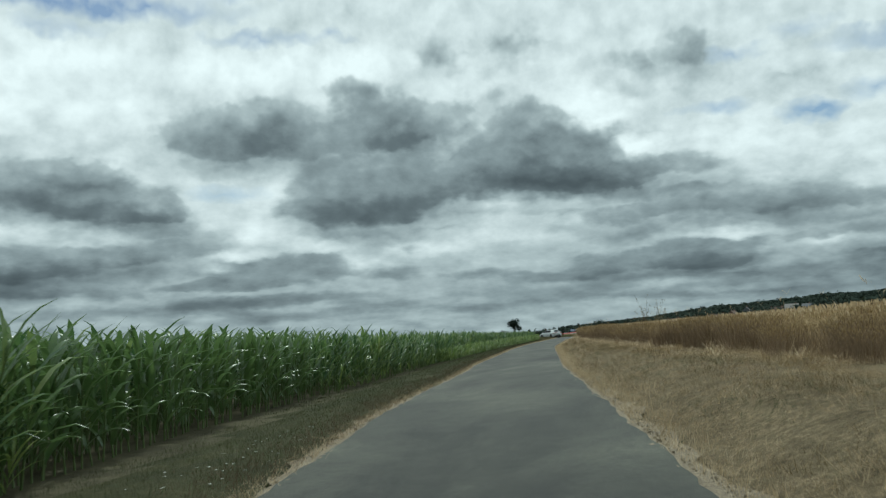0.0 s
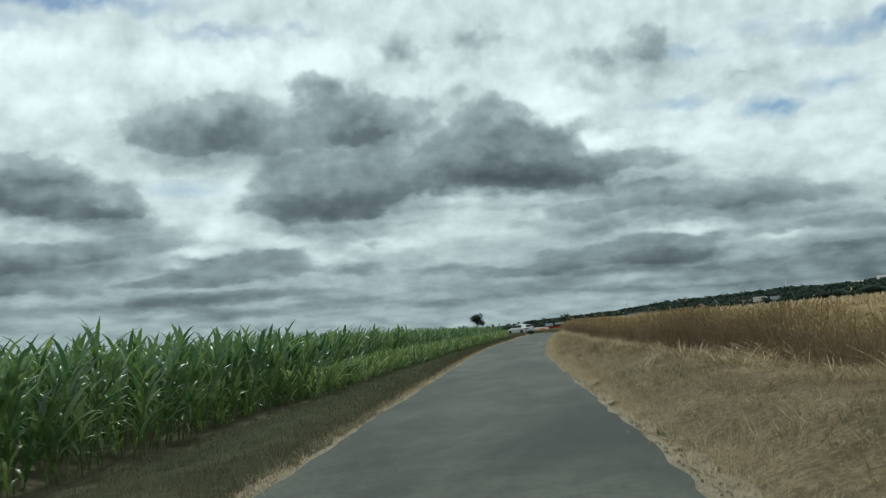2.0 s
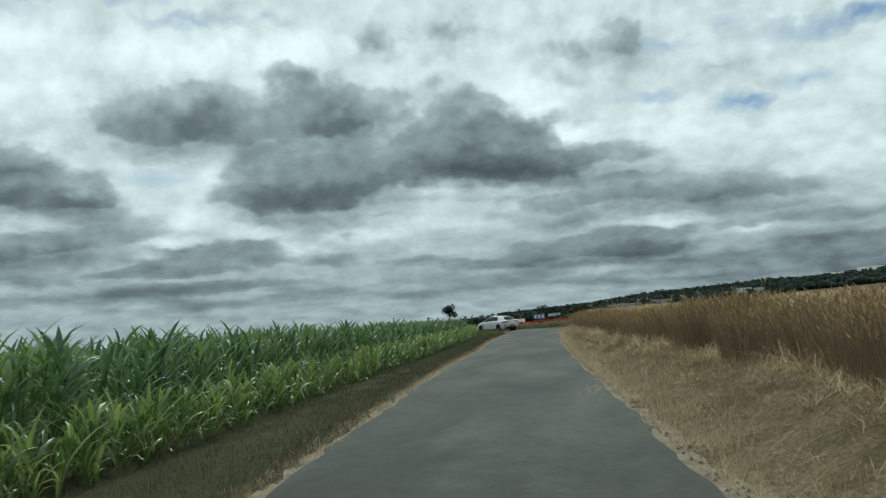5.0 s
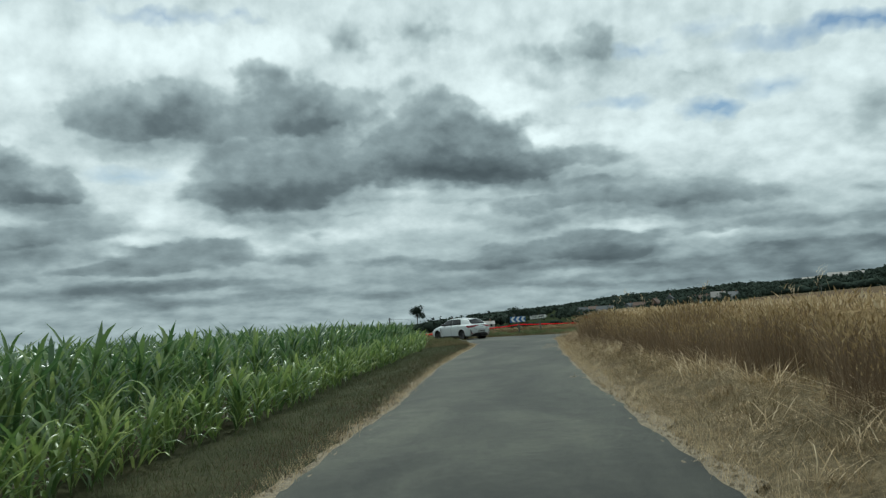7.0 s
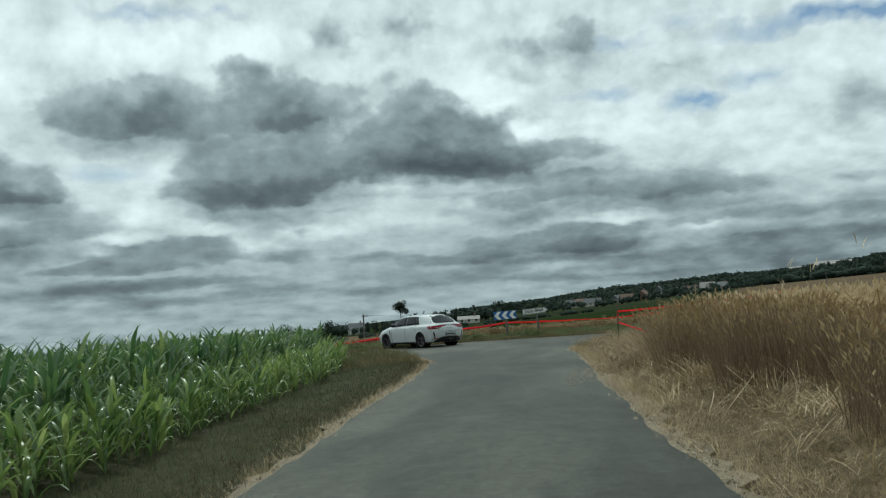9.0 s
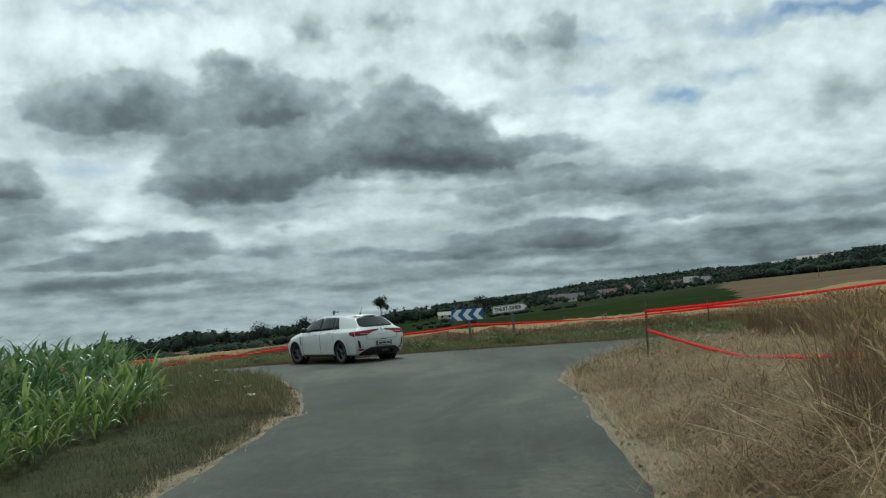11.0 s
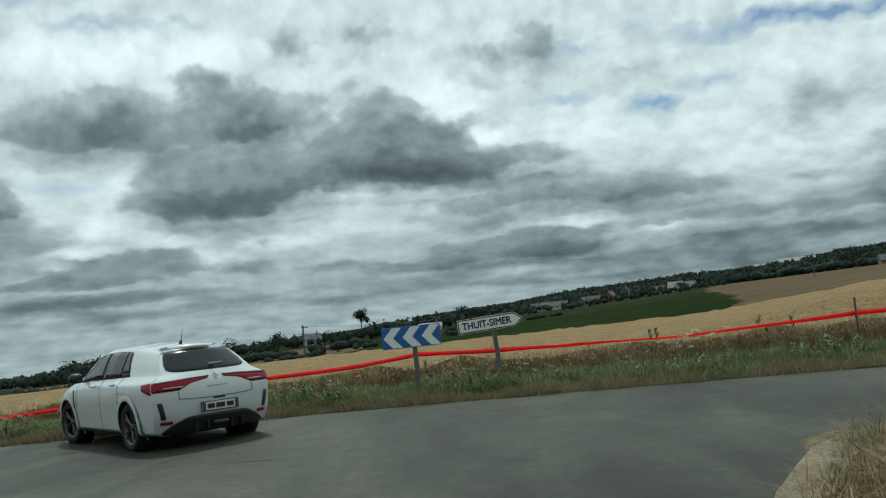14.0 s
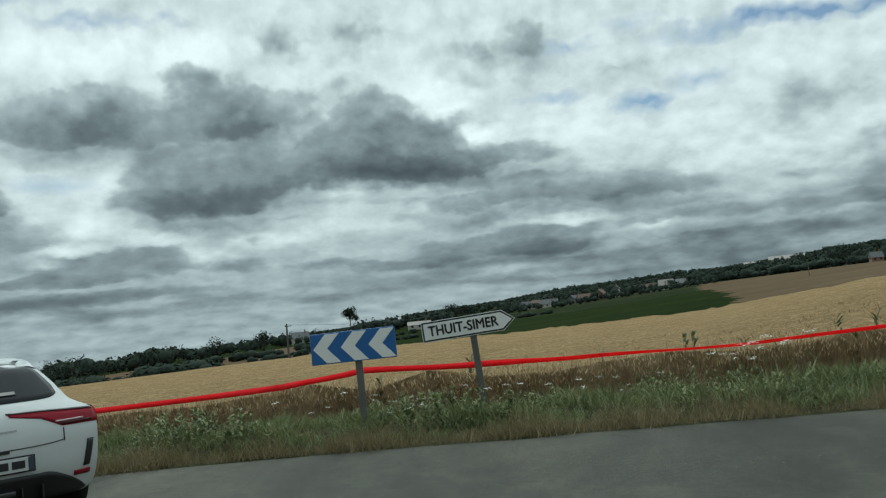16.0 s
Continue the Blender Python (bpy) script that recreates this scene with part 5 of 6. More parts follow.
FAR_STAKES = [(-22.0, 12.6, 0.75), (-13.2, 11.6, 0.75), (-6.5, 10.9, 0.74), (5.6, 10.7, 0.95), (12.5, 11.0, 0.95), (22.0, 11.4, 0.95)]
tops = []
for x, y, h in FAR_STAKES:
    stake(x, y, h)
    tops.append((x, y, height(x, y) + h * 0.72))
tape(tops[:3] + [(-3.0, 10.9, 0.57), (-1.95, 10.9, 0.69), (-0.45, 10.9, 0.64), (1.0, 10.9, 0.62), (2.9, 10.9, 0.60)] + tops[3:], 0.078, 0.006, turns=((6, 0.85), (7, 1.0)))
stake(2.18, -1.95, 1.25 - height(2.18, -1.95), 2)
corner = (2.18, -1.95, 0.98)
stake(8.0, 0.6, 1.34 - height(8.0, 0.6))
tape([corner, (8.0, 0.6, 1.27)], 0.055, 0.05)
stake(3.72, -9.32, 0.5)
tape([(2.2, -1.97, 0.66), (3.05, -5.3, 0.36), (3.7, -9.3, 0.62)], 0.052, 0.03)
stake(-9.35, 4.0, 0.72)
stake(-8.2, -1.2, 0.35)
stake(-18.0, 3.6, 0.85)
tape([(-9.35, 4.0, height(-9.35, 4.0) + 0.55), (-8.2, -1.2, height(-8.2, -1.2) + 0.22)], 0.09, 0.04)
tape([(-9.35, 4.05, height(-9.35, 4.0) + 0.58), (-18.0, 3.6, height(-18, 3.6) + 0.6)], 0.09, 0.05)


# ---- far trees, hedges and the village ----
def polar(az, r):
    a = radians(az)
    return -math.sin(a) * r, math.cos(a) * r


def crown_template(rng, n=55, rx=0.33, rz=0.40, zc=0.58, leaf=0.15, ragged=0.25):
    pieces = []
    lobes = [(rng.normal(0, rx * 0.45), rng.normal(0, rx * 0.45), zc + rng.normal(0, rz * 0.4), rng.uniform(0.45, 0.75)) for _ in range(6)]
    for _ in range(n):
        lx, ly, lz, lr = lobes[rng.integers(0, 6)]
        d = rng.normal(0, 1, 3)
        d /= np.linalg.norm(d)
        d *= rng.uniform(0.5, 1.0 + ragged)
        c = np.array([lx + d[0] * rx * lr, ly + d[1] * rx * lr, max(0.06, lz + d[2] * rz * lr)])
        face = d / np.linalg.norm(d) + rng.normal(0, 0.35, 3)
        face /= np.linalg.norm(face)
        a, b = np.cross(face, rng.normal(0, 1, 3)), None
        a /= np.linalg.norm(a)
        b = np.cross(face, a)
        s = leaf * rng.uniform(0.5, 1.1)
        v = np.array([c - a * s * 0.5, c + b * s * 0.35, c + a * s * 0.5, c - b * s * 0.35])
        pieces.append((v, np.array([[0, 1, 2, 3]]), 0))
    return pieces


def far_tree_template(rng, **kw):
    kw = {**dict(n=50, leaf=0.27), **kw}
    rx, rz, zc = kw.get("rx", 0.33), kw.get("rz", 0.40), kw.get("zc", 0.58)
    a, e = np.meshgrid(np.arange(8) * np.pi / 4, np.radians([-80, -35, 10, 50, 82]))
    lump = rng.uniform(0.7, 1.05, a.shape)
    core = np.stack([np.cos(a) * np.cos(e) * rx * lump, np.sin(a) * np.cos(e) * rx * lump, np.maximum(zc + np.sin(e) * rz * lump, 0.05)], -1).reshape(-1, 3)
    i = np.arange(40).reshape(5, 8)
    shell = np.stack([i[:-1], np.roll(i[:-1], -1, 1), np.roll(i[1:], -1, 1), i[1:]], -1).reshape(-1, 4)
    return gather([(core, shell, 0)] + crown_template(rng, **kw) + [(*stem(0.45, 0.03, 0.015, 4, 1), 1)])


SKYLINE_AZ = np.array([-60, -22.8, -19.5, -19.2, -15.6, -14.2, -10.8, -7.2, -3.5, -1.3, 0.2, 2.8, 4.3, 6.2, 7.7, 9.2, 11.5, 13, 14.4, 17.3, 20.4, 23.1, 25.3, 27.7, 29.9, 31.7, 60])
SKYLINE_EL = np.array([1.9, 1.95, 2.05, 1.8, 1.6, 1.4, 1.5, 1.27, 1.15, 0.91, 0.76, 0.37, 0.42, 0.40, 0.27, 0.2, -0.2, -0.2, -0.22, -0.3, -0.6, -0.25, -0.8, -0.45, -0.95, -1.08, -1.2])


def far_woods():
    rng = np.random.default_rng(51)
    temps = [far_tree_template(rng) for _ in range(8)] + [far_tree_template(rng, rx=0.16, rz=0.46, zc=0.55) for _ in range(2)]

    def band(name, az0, az1, r0, r1, n, hmin, hmax, reach, label):
        az = rng.uniform(az0, az1, n)
        r = rng.uniform(r0, r1, n)
        x, y = -np.sin(np.radians(az)) * r, np.cos(np.radians(az)) * r
        g = land(x, y)
        top = 1.28 + r * np.tan(np.radians(np.interp(az, SKYLINE_AZ, SKYLINE_EL)))
        h = np.clip((top - g) * rng.uniform(reach[0], reach[1], n), hmin, hmax)
        scatter(name, temps, x, y, g - 0.06 * h, h * 1.06, [HAZED_LEAF, BARK], rng, 0.04, label, "trees", wide=rng.uniform(1.0, 1.7, n))

    band("ridge_woods", -60, 7, 1250, 1500, 1300, 6, 22, (0.82, 1.04), "dark woods along the far ridge")
    band("hillside_woods", -60, 5, 820, 1250, 1500, 7, 13, (0.35, 0.7), "dark trees on the far hillside")
    band("valley_trees", 4, 60, 420, 640, 560, 3.5, 14, (0.6, 1.05), "dark trees along the valley")
    band("village_trees", -14, 1, 672, 830, 300, 3, 7.5, (0.3, 0.55), "trees between the village houses")
    band("valley_trees_behind", 8, 60, 700, 900, 300, 4, 16, (0.6, 1.02), "distant dark trees behind the valley")
    band("meadow_trees", -13, 8, 480, 670, 130, 1.6, 3.6, (0.2, 0.4), "dark bushes and trees below the village")
    fine = [far_tree_template(rng, n=170, leaf=0.13) for _ in range(6)]
    # hedges in lines across the fields
    for az0, az1, r, n, h in ((13, 31, 175, 80, 1.5), (20, 60, 150, 100, 2.4), (11, 24, 260, 70, 2.6), (-3, 12, 300, 70, 1.6), (5, 14, 210, 30, 1.4), (-60, -13.5, 640, 160, 7.5)):
        az = np.linspace(az0, az1, n) + rng.normal(0, 0.25, n)
        az = az[clumps(az * 3.0, az * 0, 21) + rng.normal(0, 0.12, n) > (0.40 if r < 600 else -1)]
        rr = r * (1 + 0.0035 * (az - az0)) + rng.normal(0, r * 0.012, len(az))
        x, y = -np.sin(np.radians(az)) * rr, np.cos(np.radians(az)) * rr
        hh = h * rng.uniform(0.5, 1.15, len(az))
        scatter("field_hedge", fine, x, y, land(x, y) - 0.35 * hh, hh * 1.35, [HAZED_LEAF, BARK], rng, 0.03, "dark hedge bushes between the fields", "hedge", wide=rng.uniform(1.4, 2.6, len(az)))


far_woods()


def tree(az, r, el, rx=0.33, rz=0.32, zc=0.68, n=420, leaf=0.07, label="dark leafy tree standing alone in the fields", seed=1):
    rng = np.random.default_rng(seed)
    x, y = polar(az, r)
    h = 1.28 + r * math.tan(radians(el)) - height(x, y)
    t = empty("tree", pose(x, y, height(x, y) - 0.1))
    v, q = stem(h * 0.62, h * 0.022, h * 0.010, 7, 4, h * 0.02)
    tr = new("trunk", mesh_from_arrays("trunk", v, [q], [BARK], None, True))
    tr.parent = t
    pieces = []
    for k in range(6):
        a = rng.uniform(0, 6.28)
        lv, lq = stem(h * rng.uniform(0.2, 0.32), h * 0.009, h * 0.003, 5, 2, h * 0.16, a)
        pieces.append((lv + np.array([0, 0, h * rng.uniform(0.35, 0.55)]), lq, 0))
    lv, lq, lm = gather(pieces)
    lb = new("limbs", mesh_from_arrays("limbs", lv, [lq], [BARK]))
    lb.parent = t
    cv, cq, cm = gather(crown_template(rng, n, rx, rz, zc, leaf, 0.12))
    cr = new("crown", mesh_from_arrays("crown", cv * h, [cq], [HAZED_LEAF]))
    cr.parent = t
    tagged(t, label, "tree")


tree(10.7, 700, 1.25, 0.27, 0.24, 0.70, 1500, 0.06, seed=2)
tree(3.6, 450, 0.95, 0.62, 0.36, 0.56, 700, 0.10, "broad dark tree above the hedges", 3)
tree(16.35, 300, 0.19, 0.40, 0.40, 0.58, 500, 0.09, "round dark tree by the valley hedge", 4)
tree(19.2, 300, 0.09, 0.50, 0.38, 0.56, 500, 0.09, "round dark tree by the valley hedge", 5)
tree(21.4, 330, -0.13, 0.12, 0.46, 0.52, 360, 0.07, "slim dark poplar by the valley", 6)
tree(26.0, 250, -0.42, 0.55, 0.40, 0.55, 600, 0.09, "bushy dark tree below the field", 7)
tree(27.8, 300, -0.36, 0.60, 0.38, 0.55, 600, 0.09, "bushy dark tree below the field", 8)
tree(-20.6, 640, 2.1, 0.55, 0.38, 0.56, 700, 0.09, "broad dark tree beside the ploughed field", 9)
tree(12.9, 360, 0.05, 0.30, 0.40, 0.58, 420, 0.08, "dark tree behind the hedge", 10)
tree(7.0, 520, 0.62, 0.14, 0.42, 0.56, 360, 0.07, "slim dark conifer behind the hedge", 11)

ROOF_GREY = material("roof_slate", [(0.07, 0.075, 0.08), (0.13, 0.135, 0.14)], 0.8, 0.7)
ROOF_BROWN = material("roof_tile", [(0.11, 0.07, 0.055), (0.18, 0.12, 0.09)], 0.8, 0.8)
ROOF_PALE = material("roof_pale", [(0.28, 0.26, 0.24), (0.38, 0.355, 0.33)], 0.8, 0.8)
WALL_PALE = material("house_render", [(0.50, 0.47, 0.42), (0.66, 0.63, 0.58)], 0.6, 0.85)
WALL_BRICK = material("house_brick", [(0.20, 0.11, 0.08), (0.30, 0.18, 0.13)], 0.6, 0.85)
GLASS_DARK = plain("window_glass", (0.03, 0.035, 0.04), 0.1)


def house(az, r, w, h, rot, wall, roof, roof_h=None, depth=7.0, label="small pale village house with a pitched roof"):
    x, y = polar(az, r)
    s = empty("house", pose(x, y, height(x, y) - 0.3, 0, 0, az + rot))
    rh = roof_h or depth * 0.55
    part("wall", bm_box(w, depth, h + 0.3, (0, 0, (h + 0.3) / 2)), wall, s)
    bm = bmesh.new()
    pts = [(-w / 2 - 0.3, -depth / 2 - 0.4, h + 0.2), (w / 2 + 0.3, -depth / 2 - 0.4, h + 0.2), (w / 2 + 0.3, depth / 2 + 0.4, h + 0.2), (-w / 2 - 0.3, depth / 2 + 0.4, h + 0.2), (-w / 2 - 0.3, 0, h + rh), (w / 2 + 0.3, 0, h + rh)]
    vs = [bm.verts.new(p) for p in pts]
    for f in ((0, 1, 5, 4), (2, 3, 4, 5), (1, 2, 5), (3, 0, 4), (3, 2, 1, 0)):
        bm.faces.new([vs[k] for k in f])
    rf = part("roof", bm, roof, s)
    part("chimney", bm_box(0.7, 0.7, 1.6, (w * 0.3, 0, h + rh + 0.3)), WALL_BRICK, rf)
    for k in range(max(2, int(w / 3.2))):
        wx = -w / 2 + (k + 0.5) * w / max(2, int(w / 3.2))
        part("window", bm_box(1.1, 0.12, 1.3, (wx, -depth / 2 - 0.02, 1.9)), GLASS_DARK, s, "dark window pane")
    tagged(s, label, "house", "village houses")


house(-0.9, 700, 8, 3.2, 25, WALL_PALE, ROOF_GREY)
house(-1.6, 720, 9, 3.4, -30, WALL_PALE, ROOF_BROWN)
house(-2.4, 690, 14, 2.8, 5, WALL_PALE, ROOF_GREY, label="long low pale building in the village")
house(-4.05, 720, 9, 3.4, 60, WALL_PALE, ROOF_GREY)
house(-4.8, 700, 12, 3.0, 10, WALL_BRICK, ROOF_BROWN, label="brick village house with a brown roof")
house(-5.8, 700, 10, 4.5, 70, WALL_BRICK, ROOF_BROWN, label="tall brick house with a brown roof")
house(-6.8, 690, 5, 6.0, 80, WALL_PALE, ROOF_GREY, label="narrow pale gabled house")
house(-8.2, 720, 10, 3.2, -15, WALL_PALE, ROOF_GREY)
house(-9.0, 700, 9, 3.0, 20, WALL_PALE, ROOF_BROWN)
house(-9.95, 680, 11, 3.0, 8, WALL_PALE, ROOF_PALE, 5.0, 8, "large house with a pale pitched roof")
house(-10.9, 700, 8, 3.0, -20, WALL_PALE, ROOF_GREY)
house(-15.3, 1180, 22, 3.2, 5, WALL_PALE, ROOF_PALE, 4, 14, "long pale farm building on the ridge")
house(-17.3, 1200, 44, 3.2, 3, WALL_PALE, ROOF_PALE, 5, 18, "long pale farm building on the ridge")
house(-22.2, 600, 7, 2.6, 15, WALL_BRICK, ROOF_GREY)
house(6.2, 420, 11, 2.2, 4, WALL_PALE, ROOF_PALE, 2.0, 6, "low white shed in the fields")
house(14.0, 480, 9, 3.0, 12, WALL_PALE, ROOF_GREY)
house(8.6, 600, 10, 3.0, -12, WALL_PALE, ROOF_BROWN)

POLE_GREY = material("pole_concrete", [(0.10, 0.095, 0.09), (0.17, 0.165, 0.155)], 2.0, 0.85)
CABLE = plain("cable", (0.03, 0.03, 0.03), 0.6)


def utility_pole(x, y, h, r=0.14):
    g = height(x, y)
    s = empty("utility_pole", pose(x, y, g - 0.2, 0, 0, 20))
    part("pole", bm_tube((0, 0, 0), (0, 0, h), r, r * 0.65, 8), POLE_GREY, s)
    part("crossarm", bm_box(1.3, 0.12, 0.12, (0.3, 0, h - 0.45), 0.01), POLE_GREY, s)
    for dx in (-0.25, 0.3, 0.85):
        part("insulator", bm_tube((dx, 0, h - 0.4), (dx, 0, h - 0.15), 0.05, 0.035, 6), SIGN_BLACK, s)
    tagged(s, "dark concrete utility pole with a crossarm", "utility pole", "poles in the fields")
    return Vector((x, y, g + h - 0.4))


pole_a = utility_pole(-41.7, 157.7, 6.8, 0.22)
px, py = polar(-18.45, 240)
utility_pole(px, py, 3.6, 0.12)
pole_b = utility_pole(*polar(4.0, 330), 6.0, 0.16)
bm = bmesh.new()
last = None
for k in range(25):
    f = k / 24
    p = pole_a.lerp(pole_b, f) - Vector((0, 0, 1.2 * 4 * f * (1 - f)))
    if last is not None:
        bm_tube(last, p, 0.025, 0.025, 4, bm, False)
    last = p
cable = part("overhead_cable", bm, CABLE, None)
tagged(cable, "thin dark overhead cable between the poles", "cable")


# ---- the car ----
CAR_PAINT = plain("white_car_paint", (0.62, 0.65, 0.65), 0.30, coat=0.8, spread_c=0.02)
CAR_GLASS = plain("tinted_glass", (0.012, 0.014, 0.016), 0.08, spec=0.28)
CAR_BLACK = plain("black_plastic", (0.018, 0.018, 0.019), 0.5, spread_c=0.2)
CAR_RUBBER = plain("tyre_rubber", (0.02, 0.02, 0.02), 0.85, spread_c=0.2)
CAR_RIM = plain("dark_alloy", (0.09, 0.09, 0.095), 0.35, 0.8)
CAR_RED = plain("red_lamp_glass", (0.26, 0.008, 0.022), 0.3, coat=0.0, spec=0.2)
CAR_LAMP_DARK = plain("dark_lamp_glass", (0.05, 0.006, 0.010), 0.2, spec=0.3)
CAR_CLEAR = plain("clear_lamp_glass", (0.55, 0.45, 0.45), 0.15, coat=0.6)
CAR_CHROME = plain("dark_chrome", (0.35, 0.36, 0.37), 0.2, 0.9)
CAR_SEAM = plain("panel_gap", (0.03, 0.03, 0.03), 0.8)
PLATE_BAND = plain("plate_band", (0.045, 0.06, 0.085), 0.5)
PLATE_WHITE = plain("plate_white", (0.62, 0.64, 0.63), 0.4)


def keyed(keys):
    ks = np.array(keys, float)
    return lambda v: float(sum(np.interp(v + d, ks[:, 0], ks[:, 1]) for d in (-0.06, 0, 0.06)) / 3)


car_roof = keyed([(-2.2, 1.335), (-1.7, 1.365), (-1.2, 1.42), (-0.4, 1.455), (0.1, 1.445), (0.5, 1.385), (0.85, 1.24), (1.2, 1.045), (1.5, 0.97), (1.9, 0.87), (2.1, 0.76)])
car_half = keyed([(-2.2, 0.80), (-1.95, 0.865), (-1.7, 0.91), (-1.35, 0.935), (-0.7, 0.90), (0.5, 0.90), (1.34, 0.925), (1.75, 0.89), (2.1, 0.70)])
car_belt = keyed([(-2.1, 1.0), (-1.3, 1.0), (0, 0.965), (0.9, 0.945), (1.2, 0.92), (1.5, 0.87), (2.1, 0.71)])
car_tail = keyed([(0.2, -1.98), (0.45, -2.09), (0.68, -2.10), (0.82, -2.08), (0.93, -2.03), (1.03, -1.93), (1.18, -1.74), (1.35, -1.53), (1.44, -1.42)])
car_nose = keyed([(0.2, 2.04), (0.42, 2.15), (0.56, 2.16), (0.7, 2.06), (0.9, 2.0)])
SECTION = ((0.84, 0.20), (0.95, 0.25), (0.985, 0.45), (1.0, 0.68), (0.985, -0.10), (0.905, 0.0), (0.805, 0.47), (0.695, 0.87), (0.575, 1.0))


def car_surface(y0, v, side=1, out=0.0):
    """A point of the body's side and roof: y0 runs along the car, v round it from sill to roof middle."""
    roof, half, belt = car_roof(y0), car_half(y0), car_belt(y0)

    def at(k):
        if k >= 9:
            return 0.0, roof
        xf, zf = SECTION[max(0, k)]
        if k <= 2:
            z = zf
        elif k == 3:
            z = min(0.68, belt - 0.16)
        elif k == 4:
            z = belt - 0.10
        else:
            z = belt + zf * (roof - 0.032 - belt)
        if k >= 5:
            xf *= 1 - 0.13 * min(1.0, max(0.0, (-0.45 - y0) / 1.5))
        return xf * half, z

    k = min(8, int(v))
    f = v - k
    (xa, za), (xb, zb), (xc, zc), (xd, zd) = at(max(k - 1, 0)), at(k), at(k + 1), at(min(k + 2, 9))
    def cr(a, b, c, d):
        m0, m1 = (c - a) * 0.35, (d - b) * 0.35
        return (2 * f ** 3 - 3 * f ** 2 + 1) * b + (f ** 3 - 2 * f ** 2 + f) * m0 + (-2 * f ** 3 + 3 * f ** 2) * c + (f ** 3 - f ** 2) * m1
    x, z = cr(xa, xb, xc, xd), cr(za, zb, zc, zd)
    sr = min(1.0, max(0.0, (-0.6 - y0) / 1.4)) ** 1.3
    sf = min(1.0, max(0.0, (y0 - 1.3) / 0.7)) ** 2
    y = y0 + (car_tail(z) + 2.0) * sr + (car_nose(z) - 2.0) * sf
    p = Vector((max(x, 0.0), y, z))
    if out:
        e = 0.02
        a = car_surface(y0 + e, v) - car_surface(y0 - e, v)
        b = car_surface(y0, min(9, v + e)) - car_surface(y0, max(0, v - e))
        n = a.cross(b).normalized()
        p += n * out
    return Vector((p.x * side, p.y, p.z))


def side_at(y0, z):
    """How far out the body's side is at a height."""
    rows = [car_surface(y0, v / 10) for v in range(0, 50)]
    return float(np.interp(z, [p.z for p in rows], [p.x for p in rows]))


def grid_bm(rows, bm=None):
    bm = bm or bmesh.new()
    vs = [[bm.verts.new(p) for p in row] for row in rows]
    for a, b in zip(vs[:-1], vs[1:]):
        for i in range(len(a) - 1):
            bm.faces.new((a[i], a[i + 1], b[i + 1], b[i]))
    return bm


def thicken(bm, d):
    bmesh.ops.remove_doubles(bm, verts=bm.verts, dist=0.0005)
    bmesh.ops.recalc_face_normals(bm, faces=bm.faces)
    bmesh.ops.solidify(bm, geom=bm.faces[:], thickness=d)
    return bm


def car_patch(y_range, v_range, side, out, ny=14, nv=6):
    """A patch lying on the body; the ranges may be functions of the other parameter's fraction."""
    rows = []
    for i in range(ny + 1):
        f = i / ny
        lo, hi = v_range(f) if callable(v_range) else v_range
        row = []
        for j in range(nv + 1):
            g = j / nv
            ya, yb = y_range(g) if callable(y_range) else y_range
            row.append(car_surface(ya + (yb - ya) * f, lo + (hi - lo) * g, side, out))
        rows.append(row)
    return grid_bm(rows)


def car_half_at(z):
    """Half width of the tail at a height."""
    best = min((abs(car_surface(-2.0, v / 10)[2] - z), v / 10) for v in range(0, 85))
    return car_surface(-2.0, best[1])[0]


TAIL_W = [car_half_at(0.2 + 0.02 * k) for k in range(63)]


def tail_point(t, z, out=0.0):
    """A point of the rear face: t from -1 to 1 across, z up."""
    w = float(np.interp(z, [0.2 + 0.02 * k for k in range(63)], TAIL_W))
    return Vector((w * t, car_tail(z) - float(np.interp(z, [0.9, 1.35], [0.20, 0.13])) * (1 - abs(t) ** 2.3) - out, z))


def tail_patch(t0, t1, z_of, out, nt=14, nz=5, bm=None):
    rows = []
    for i in range(nt + 1):
        t = t0 + (t1 - t0) * i / nt
        lo, hi = z_of(t)
        rows.append([tail_point(t, lo + (hi - lo) * j / nz, out) for j in range(nz + 1)])
    return grid_bm(rows, bm)


def lathe(profile, sides=36, bm=None):
    """Turns (radius, x) points about the x axis."""
    rows = [[Vector((x, r * math.cos(2 * math.pi * k / sides), r * math.sin(2 * math.pi * k / sides))) for k in range(sides + 1)] for r, x in profile]
    bm = grid_bm(rows, bm)
    bmesh.ops.remove_doubles(bm, verts=bm.verts, dist=0.0005)
    return bm


